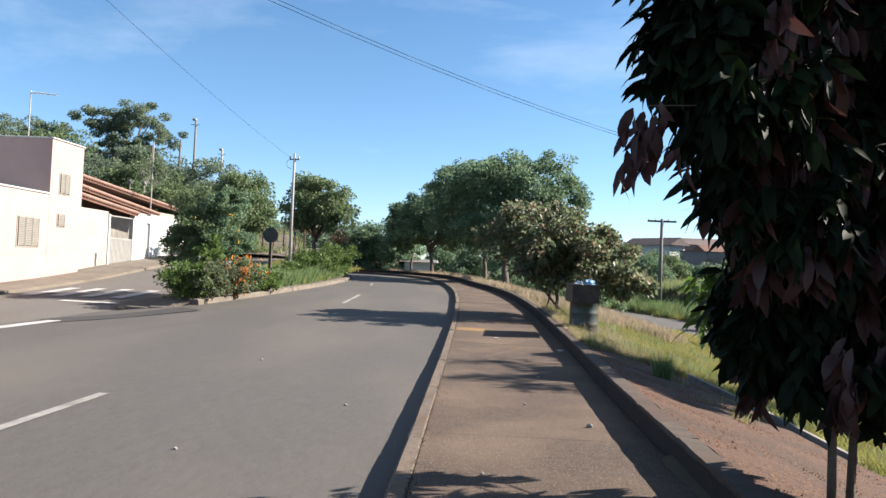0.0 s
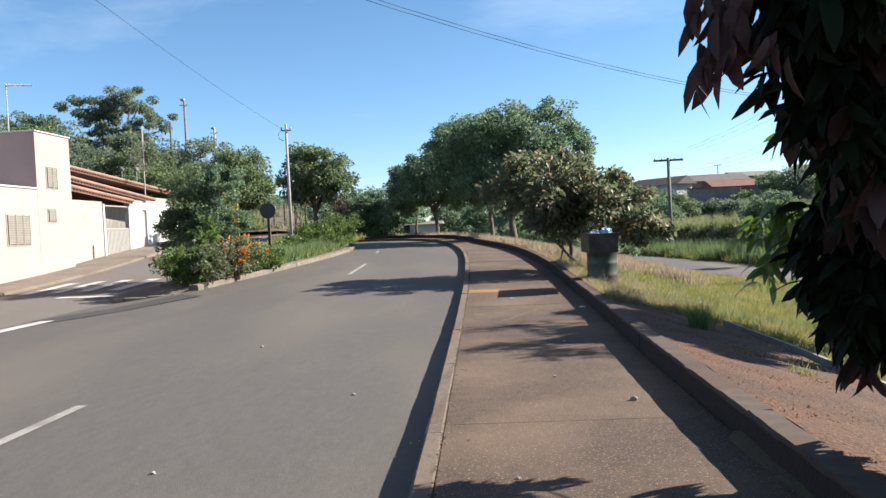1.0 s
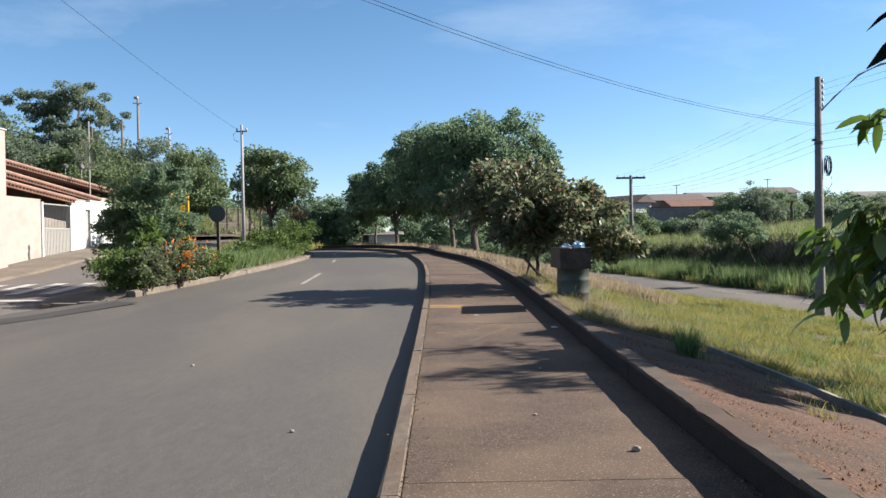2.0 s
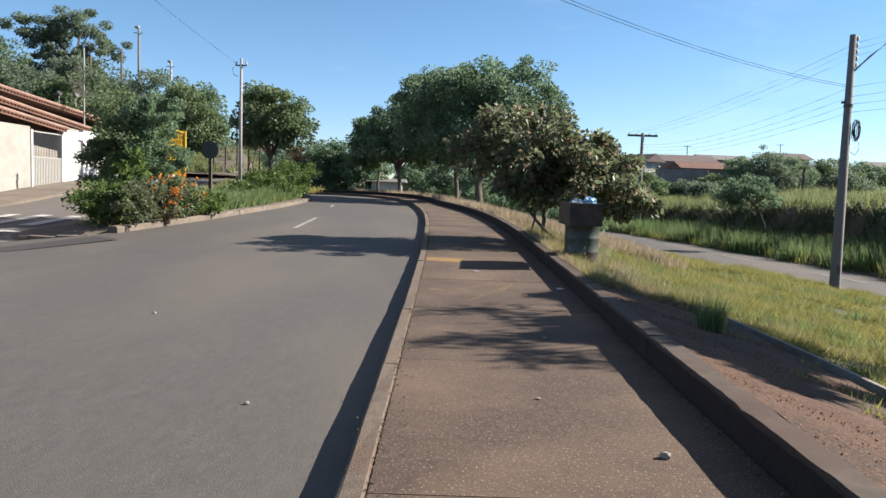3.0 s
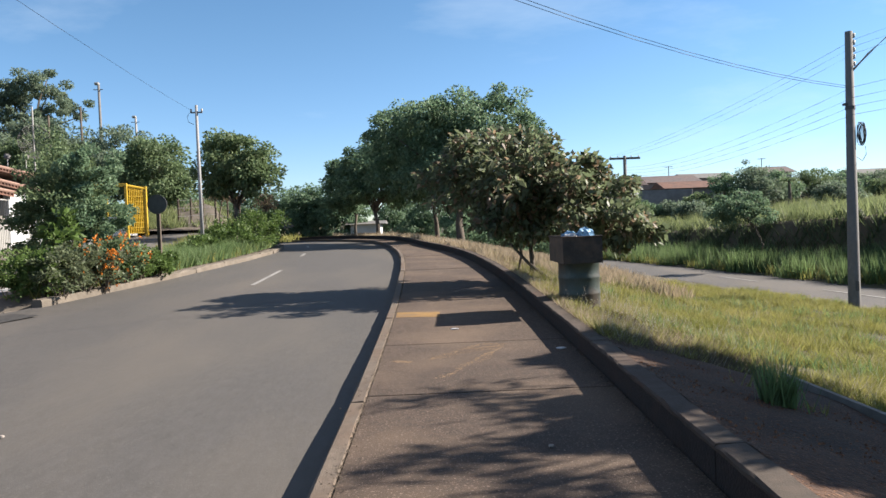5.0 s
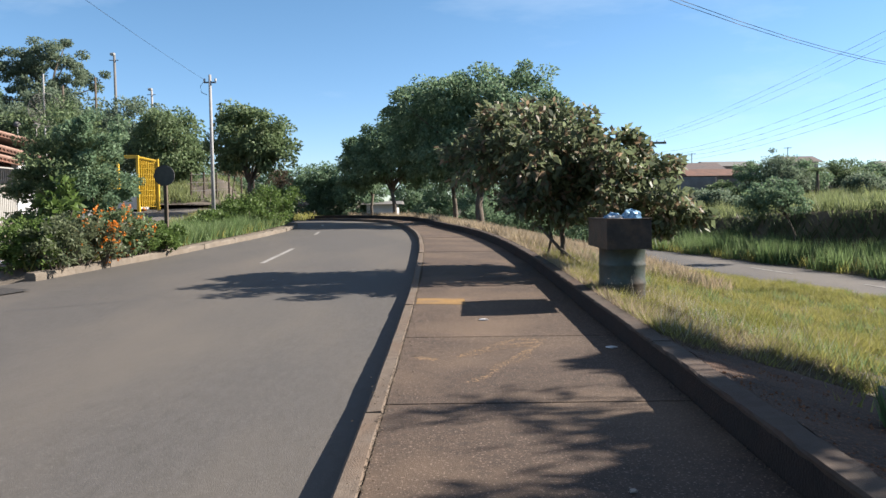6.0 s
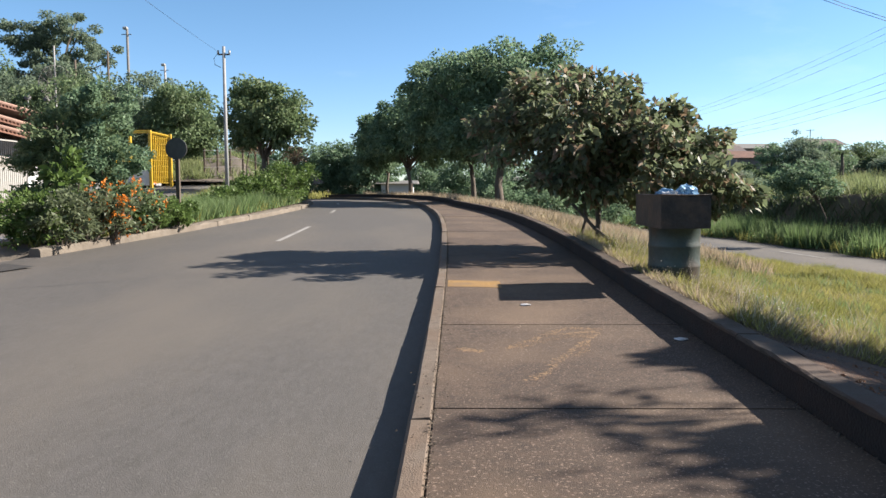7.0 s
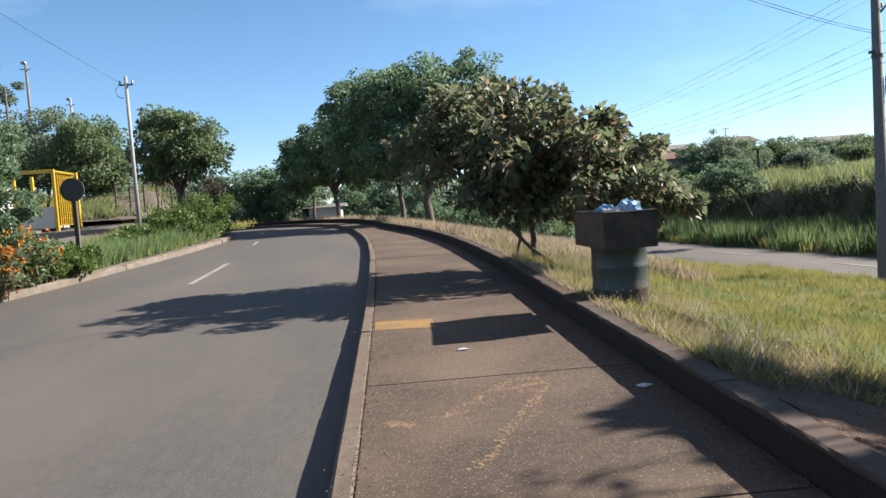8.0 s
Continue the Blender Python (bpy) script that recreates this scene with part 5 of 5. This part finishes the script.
M_ROOF_EDGE = mat("pale_clay_tile", (0.177, 0.098, 0.073), (0.246, 0.161, 0.127), 4, 0.85, 0.3, 30, (0.122, 0.075, 0.061), 1.5, 0.5)
lean_to(row, -15.85, -16.75, 34.1, 39.7, 3.66, 3.24, 0.22)
lean_to(row, -16.7, -18.2, 34.1, 44.0, 4.28, 3.5, 0.3)
lean_to(row, -18.1, -22.5, 34.1, 50.0, 5.1, 4.2, 0.5)
part("gable_wall", box(-18.15, -17.95, 34.1, 44.0, 3.3, 3.95), M_ROOF, row)

dish = thing("satellite_dish", "large grey mesh satellite dish on a mast", "satellite dish")
dish.location = (-17.2, 44.0, 3.0)
part("mast", tube([(0, 0, 0.4), (0, 0, 4.5)], 0.035, 8), M_STEEL, dish)
bowl = bmesh.new()


def dish_at(rr, an):
    return Vector((rr * math.cos(an) * 0.75 + rr * rr * 0.25, rr * math.cos(an) * 0.5 - rr * rr * 0.35, 2.75 + rr * math.sin(an) + rr * rr * 0.25))


for k in range(12):
    tube([dish_at(0.06 + k * 0.062, 2 * math.pi * a / 24) for a in range(25)], 0.007 if k < 11 else 0.016, 4, bowl)
for a in range(16):
    tube([dish_at(rr, 2 * math.pi * a / 16) for rr in (0.05, 0.3, 0.55, 0.74)], 0.009, 4, bowl)
part("bowl", bowl, M_POLE, dish, "grey metal mesh bowl", smooth=True)
part("feed_arm", tube([(0, 0, 2.75), (0.25, -0.5, 2.95)], 0.015, 5), M_STEEL, dish)
for k, (x, y) in enumerate(((-18.2, 43.6), (-17.7, 44.2))):
    d2 = thing("small_dish", "small white satellite dish on the roof", "satellite dish", "small dishes on the roof")
    d2.location = (x, y, 4.7)
    part("mast", tube([(0, 0, 0), (0, 0, 0.45)], 0.02, 6), M_STEEL, d2)
    part("bowl", tube([(0.05, -0.1, 0.5), (0.07, -0.14, 0.51), (0.1, -0.2, 0.53)], [0.03, 0.1, 0.14], 16), M_POLE, d2, smooth=True)

# yellow kiosk frame beyond the shrubs
ky = thing("yellow_kiosk", "yellow steel kiosk frame with mesh side panel", "kiosk")
ky.location = (-13.4, 44.6, on_ground(-13.4, 44.6) + 0.1)
kh = 3.78 - ky.location.z
for x, y in ((-1.6, 0), (0, 0), (0.66, 0.6), (-1.6, 1.6), (0, 1.8)):
    part("post", box(x - 0.06, x + 0.06, y - 0.06, y + 0.06, -0.2, kh, bevel=0.008), M_YELLOW, ky)
part("top_beam", box(-1.66, 0.06, -0.06, 0.06, kh, kh + 0.14, bevel=0.01), M_YELLOW, ky)
pan = bmesh.new()
for k in range(11):
    f = k / 10
    box(0.03 + 0.6 * f, 0.06 + 0.6 * f, 0.02 + 0.55 * f, 0.06 + 0.55 * f, 0.1, kh - 0.05 - 0.15 * f, pan)
for k in range(9):
    z = 0.12 + k * (kh - 0.35) / 8
    tube([(0.03, 0.04, z), (0.66, 0.6, z)], 0.022, 5, pan)
part("side_panel", pan, M_YELLOW, ky, "yellow welded mesh panel")
vs = [(0.0, 0.05, 0.1), (0.66, 0.64, 0.1), (0.66, 0.64, kh - 0.2), (0.0, 0.05, kh - 0.04), (0.0, 0.09, 0.1), (0.66, 0.68, 0.1), (0.66, 0.68, kh - 0.2), (0.0, 0.09, kh - 0.04)]
mesh("sheet", vs, [(0, 1, 2, 3), (4, 7, 6, 5), (0, 4, 5, 1), (1, 5, 6, 2), (2, 6, 7, 3), (3, 7, 4, 0)], M_YELLOW, ky)
part("panel_edge", tube([(-0.02, 0.04, kh + 0.05), (0.69, 0.62, kh - 0.12)], 0.06, 6), M_YELLOW, ky)
part("counter", box(-1.55, -0.1, 0.05, 1.5, 0.0, 0.9, bevel=0.02), M_WHITE, ky, "white counter block")

# wire fence with wooden posts and the earth mound behind it
def mound_h(x, y):
    return 1.3 * np.exp(-np.abs((x + 12.6) / 3.2) ** 3 - ((y - 55) / 6.5) ** 2)


mound = tagged(ribbon("earth_mound", np.linspace(46, 66, 40), lambda y: [(x, on_ground(x, y) + mound_h(x, y) + 0.08 * noise.noise((x * 1.3, y * 1.3, 2)) + 0.02) for x in np.linspace(-16.4, -9.35 - max(0, y - 50) * 0.5, 30)], M_MOUND, smooth=True),
               "brown bare earth mound behind a fence", "earth mound", kind="structure")
mr_ = np.random.default_rng(44)
mg = scatter(9000, -16, -9.6, 46.5, 62, lambda x, y: np.where(x < -9.6 - np.maximum(0, y - 50) * 0.5, np.clip(np.sin(1.1 * x + 0.6 * y) + 0.15, 0.04, 1), 0), mr_, 0.14)
grass("mound_grass", "patchy pale grass on the bare earth mound", mg, 0.4, G_PALE, 45, 0.03, 0.5, lift=mound_h(mg[:, 0], mg[:, 1]))
fence = thing("wire_fence", "wire fence with weathered wooden posts", "fence")
fx = [(-12.0 + 0.55 * k, 47.5 + 0.25 * k) for k in range(8)]
for x, y in fx:
    part("post", tube([(x, y, on_ground(x, y) - 0.2), (x + 0.02, y, on_ground(x, y) + 1.7)], 0.05, 7), M_WOOD, fence)
for h in (0.4, 0.8, 1.2, 1.6):
    part("wire", tube([(x, y - 0.05, on_ground(x, y) + h) for x, y in fx], 0.012, 4), M_STEEL, fence)
for k, (x, y) in enumerate(((-9.3, 45.5), (-8.9, 46.3), (-7.6, 46.8), (-7.2, 45.4), (-9.9, 46.2))):
    z = on_ground(x, y)
    tree("thin_sapling", "thin bare-stemmed sapling beside the fence", (x, y, z), (x + 0.1, y, z + 1.7), 0.035, [(x + 0.1, y, z + 2.0, 0.5, 0.5, 0.4)], 260, 0.14, 0.2, L_MAG_DRY, 200 + k, 10, group="thin saplings by the fence", category="sapling")


# distant houses
def far_house(x, y, w, d, h, ridge, wall_mat, label, name="hill_house", rot=0.0, windows=2, roof_mat=None, lift=0.0):
    z = on_ground(x, y) + lift
    root = thing(name, label, "house", "houses on the far slope")
    root.matrix_world = pose(x, y, z, 0, 0, rot)
    part("wall", box(-w / 2, w / 2, -d / 2, d / 2, -3.0, h), wall_mat, root)
    bm = bmesh.new()
    a = 0.5
    pts = [(-w / 2 - a, -d / 2 - a, h), (w / 2 + a, -d / 2 - a, h), (w / 2 + a, d / 2 + a, h), (-w / 2 - a, d / 2 + a, h), (-w / 2 - a, 0, h + ridge), (w / 2 + a, 0, h + ridge)]
    v = [bm.verts.new(p) for p in pts]
    for f in ((0, 1, 5, 4), (2, 3, 4, 5), (1, 2, 5), (3, 0, 4), (0, 3, 2, 1)):
        bm.faces.new([v[i] for i in f])
    part("roof", bm, roof_mat or M_ROOF_SHADE, root, "grey sheet roof" if roof_mat is M_POLE else "red clay tile roof")
    for k in range(windows):
        xx = -w / 2 + (k + 0.5) * w / windows
        wn_ = part("window", box(xx - 0.6, xx + 0.6, -d / 2 - 0.04, -d / 2 + 0.05, h - 1.9, h - 0.8, bevel=0.01), M_GLASS, root)
        part("sill", box(xx - 0.7, xx + 0.7, -d / 2 - 0.09, -d / 2 - 0.045, h - 2.0, h - 1.91), M_WHITE, wn_)
    return root


def house_top(x, y, top, h, ridge):
    """Lift that brings a ridge to the height top."""
    return top - on_ground(x, y) - h - ridge


for x, y, w, d, h, ridge, top, m, rot, lab in ((23.6, 101, 7.0, 2.8, 2.4, 1.0, 6.5, M_WHITE, 125, "white-walled house with a red roof on the slope"),
                                               (30.3, 104, 7.6, 7, 2.4, 1.0, 6.8, M_SHADE_WALL, -4, "brown house with broad red tile roof on the slope"),
                                               (30.9, 96, 6.0, 4, 1.6, 0.85, 5.6, M_SHADE_WALL, 3, "low house with a red tile roof on the slope"),
                                               (45.6, 106, 3.2, 5, 2.2, 0.9, 7.6, M_GREY_PLASTER, 0, "pale house standing among trees on the slope"),
                                               (38.0, 110, 6.0, 6, 2.4, 0.8, 7.3, M_GREY_PLASTER, 5, "grey flat-roofed house behind the trees"),
                                               (60.0, 108, 6.0, 6, 2.4, 1.0, 7.0, M_GREY_PLASTER, -5, "grey house far off among the trees")):
    far_house(x, y, w, d, h, ridge, m, lab, rot=rot, lift=house_top(x, y, top, h, ridge), roof_mat=M_POLE if "grey" in lab else M_ROOF if "low" in lab else None)
for x, y, z0, z1 in ((31.6, 104, 6.4, 8.0), (43.6, 104, 6.6, 8.6)):
    mast = thing("roof_antenna", "thin metal antenna mast above the hill houses", "antenna", "antennas on the hill")
    mast.location = (x, y, z0)
    part("mast", tube([(0, 0, -1.0), (0, 0, z1 - z0)], 0.05, 6), M_DARKSTEEL, mast)
    part("boom", tube([(-0.5, 0, z1 - z0 - 0.1), (0.5, 0, z1 - z0 - 0.05)], 0.035, 5), M_DARKSTEEL, mast)
yard_wall = thing("yard_wall", "long grey-brown yard wall below the hill houses", "wall")
yard_wall.location = (27.0, 92.5, 0.0)
yw = bmesh.new()
box(-2.6, 3.4, -0.12, 0.12, on_ground(27.0, 92.5) - 0.6, 4.6, yw, bevel=0.03)
part("wall_body", yw, M_SHADE_WALL, yard_wall)
part("coping", box(-2.66, 3.46, -0.17, 0.17, 4.603, 4.68, bevel=0.02), M_WALLTOP, yard_wall)
far_house(-5.0, 78, 2.6, 4, 2.3, 0.3, M_WHITE, "small white house behind the shade trees", "white_house", roof_mat=M_POLE)
far_house(6.5, 90, 6, 6, 2.8, 1.2, M_WHITE, "white house seen between the trunks", "white_house", roof_mat=M_POLE)

# small litter on the footway
for x, y, s, m in ((0.82, 19.08, 0.05, M_LITTER), (1.86, 17.43, 0.05, M_LITTER), (1.39, 11.25, 0.03, M_STONE), (1.5, 8.9, 0.02, M_STONE), (0.9, 12.2, 0.015, M_STONE), (1.2, 14.1, 0.018, M_STONE), (0.45, 9.6, 0.014, M_STONE), (-0.9, 12.3, 0.02, M_STONE), (-1.8, 10.2, 0.018, M_STONE), (-2.6, 15.2, 0.02, M_STONE)):
    bm = bmesh.new()
    bmesh.ops.create_icosphere(bm, subdivisions=2, radius=1)
    flat = 0.25 if m is M_LITTER else 0.6
    z = float(prof(y)) if x > 0 else float(main_road_z(x, y))
    for v in bm.verts:
        k = 1 + 0.4 * noise.noise(v.co * 2 + Vector((x * 9, y, 0)))
        v.co = Vector((x + v.co.x * s * k, y + v.co.y * s * k * 0.7, z + s * flat * 0.8 + v.co.z * s * flat * k))
    if m is M_LITTER:
        tagged(part("paper_scrap", bm, m), "crumpled white scrap of litter on the footway", "litter", "litter scraps")
    else:
        tagged(part("pebble", bm, m), "small pale pebble on the paving", "pebble", "loose pebbles")

# ---- mango tree over the low wall ----
def mango():
    r = np.random.default_rng(77)
    base = np.array((2.4, 9.0, on_ground(2.4, 9.0)))
    root = thing("mango_tree", "young mango tree with long dark drooping leaves", "tree")
    root.location = base
    bm = bmesh.new()
    k = 0
    lobes = [(0.15, 0.0, 1.65, 0.75, 0.75, 0.8), (0.1, -0.1, 2.8, 0.9, 0.85, 0.95), (-1.4, -1.16, 1.88, 0.2, 0.16, 0.14), (-0.8, -0.72, 2.5, 0.38, 0.35, 0.5), (0.05, 0.0, 0.85, 0.62, 0.6, 0.32), (0.85, 0.0, 1.8, 0.9, 0.75, 1.2),
             (-0.52, -0.55, 1.85, 0.36, 0.32, 0.6), (-0.85, -0.75, 3.05, 0.35, 0.35, 0.4), (0.0, -0.1, 3.5, 0.85, 0.75, 0.55), (-0.3, 0.85, 1.35, 0.4, 0.2, 0.5), (-1.0, -0.9, 2.12, 0.28, 0.25, 0.25), (-1.16, -0.86, 2.38, 0.22, 0.22, 0.3), (-0.42, 0.0, 1.1, 0.32, 0.3, 0.42), (-0.72, -0.6, 2.05, 0.36, 0.32, 0.5)]
    tips = []
    for l, n in zip(lobes, (340, 340, 10, 130, 140, 190, 110, 80, 220, 26, 34, 40, 80, 90)):
        d = unit(r.normal(size=(n, 3)))
        tips.append(np.array(l[:3]) + d * r.uniform(0.2, 1.0, (n, 1)) * np.array(l[3:]))
    tips = np.concatenate(tips)
    tips[:, 2] = np.maximum(tips[:, 2], 0.6)
    for s in ((-0.04, 0.0), (0.08, 0.05)):
        tube([(s[0], s[1], -0.1), (s[0] * 1.2, s[1], 0.6), (s[0] * 2, s[1] * 2, 1.4), (s[0] * 3, s[1] * 3, 2.6)], [0.027, 0.023, 0.02, 0.01], 8, bm)
    tube([(-0.05, 0, 1.3), (-0.7, -0.65, 2.12), (-1.38, -1.16, 1.98)], [0.007, 0.004, 0.002], 6, bm)
    tube([(-0.05, 0, 1.6), (-0.4, -0.35, 2.3), (-0.85, -0.75, 3.0)], [0.014, 0.01, 0.005], 6, bm)
    for t in tips[::4]:
        if t[0] < -0.4 or t[1] > 1.0:
            continue
        h = max(0.55, t[2] - 0.5)
        start = np.array((0.03, 0.03, min(h, 2.5)))
        tube([start, (start + t) / 2 + (0, 0, 0.1), t], [0.014, 0.009, 0.005], 5, bm)
    part("trunk", bm, M_BARK, root, smooth=True)
    # four leaf shapes shared by all the leaves
    shapes = []
    for j in range(12):
        L, W, dr = 0.2 + 0.025 * (j % 4), 0.074 + 0.008 * (j % 3), 0.03 + 0.02 * (j % 4)
        v = []
        for f, ww in ((0, 0.12), (0.22, 0.82), (0.52, 1.0), (0.8, 0.74), (1.0, 0.05)):
            z = -dr * f * f * 2
            v += [(f * L, -ww * W / 2, z + 0.012 * ww), (f * L, 0, z), (f * L, ww * W / 2, z + 0.012 * ww)]
        fc = []
        for q in range(4):
            a = q * 3
            fc += [(a, a + 1, a + 4, a + 3), (a + 1, a + 2, a + 5, a + 4)]
        d = bpy.data.meshes.new("leaf")
        d.from_pydata(v, [], fc)
        d.shade_smooth()
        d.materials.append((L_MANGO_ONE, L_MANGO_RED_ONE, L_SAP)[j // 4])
        shapes.append(d)
    near = np.argsort(tips[:, 0] + 0.6 * tips[:, 1])[:]
    rest_v, rest_f, made = [], [], 0
    rest_red_v, rest_red_f = [], []
    rest_new_v, rest_new_f = [], []
    for order, ti in enumerate(near):
        c = tips[ti]
        out = unit(c * np.array([1, 1, 0.2]) + 1e-6)
        red = (r.uniform() < (0.24 if c[1] < -0.2 else 0.1) and c[0] > -0.9 and c[1] < 0.6) or c[0] < -1.12 and c[2] < 2.06
        for _ in range(r.integers(5, 8) if c[0] < -1.12 and c[2] < 2.06 else r.integers(11, 16)):
            az = r.uniform(0, 2 * math.pi)
            way = unit(np.array([math.cos(az), math.sin(az), 0]) * 0.75 + out * 0.5 + np.array([0, 0, r.uniform(-3.0, -0.9) if red else r.uniform(-1.7, 0.05)]))
            x = Vector(way)
            y = x.cross(Vector(unit(r.normal(size=3)) + np.array([0, 0, 1.2]))).normalized()
            z = x.cross(y)
            if z.z < 0:
                y, z = -y, -z
            sc = r.uniform(0.52, 0.82) * (0.68 if c[0] < -1.12 and c[2] < 2.06 else 1.05 if red else 0.72 if c[1] > 0.66 and c[0] < 0.15 else 0.9)
            m = Matrix.Translation(Vector(c + r.normal(size=3) * 0.03)) @ Matrix((x, y, z)).transposed().to_4x4() @ Matrix.Diagonal((sc, sc, sc, 1))
            fresh = c[1] > 0.66 and c[0] < 0.15
            d = shapes[(4 if red else 8 if fresh else 0) + int(r.integers(0, 4))]
            if made < 300:
                ob = new("leaf", d)
                ob.parent = root
                ob.matrix_local = m
                made += 1
            else:
                vv, ff = (rest_red_v, rest_red_f) if red else (rest_new_v, rest_new_f) if fresh else (rest_v, rest_f)
                o = len(vv)
                vv += [tuple(m @ q.co) for q in d.vertices]
                ff += [tuple(i + o for i in p.vertices) for p in d.polygons]
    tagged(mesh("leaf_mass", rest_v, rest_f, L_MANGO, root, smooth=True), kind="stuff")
    tagged(mesh("fresh_leaf_mass", rest_new_v, rest_new_f, L_SAP, root, "fresh light green leaves, sunlit brightness in their colour", smooth=True), kind="stuff")
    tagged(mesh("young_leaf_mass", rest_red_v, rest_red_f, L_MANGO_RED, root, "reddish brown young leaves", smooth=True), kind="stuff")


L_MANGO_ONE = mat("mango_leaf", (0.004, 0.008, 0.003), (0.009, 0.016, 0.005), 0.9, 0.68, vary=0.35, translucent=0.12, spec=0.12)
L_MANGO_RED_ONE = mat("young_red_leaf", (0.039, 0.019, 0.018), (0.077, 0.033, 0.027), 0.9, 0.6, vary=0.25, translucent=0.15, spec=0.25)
# New leaves at the back; their green is also brightened as if sunlit.
L_SAP = mat("sunlit_fresh_mango_leaf", (0.054, 0.099, 0.018), (0.107, 0.170, 0.032), 0.9, 0.4, vary=0.4, translucent=0.35)
mango()
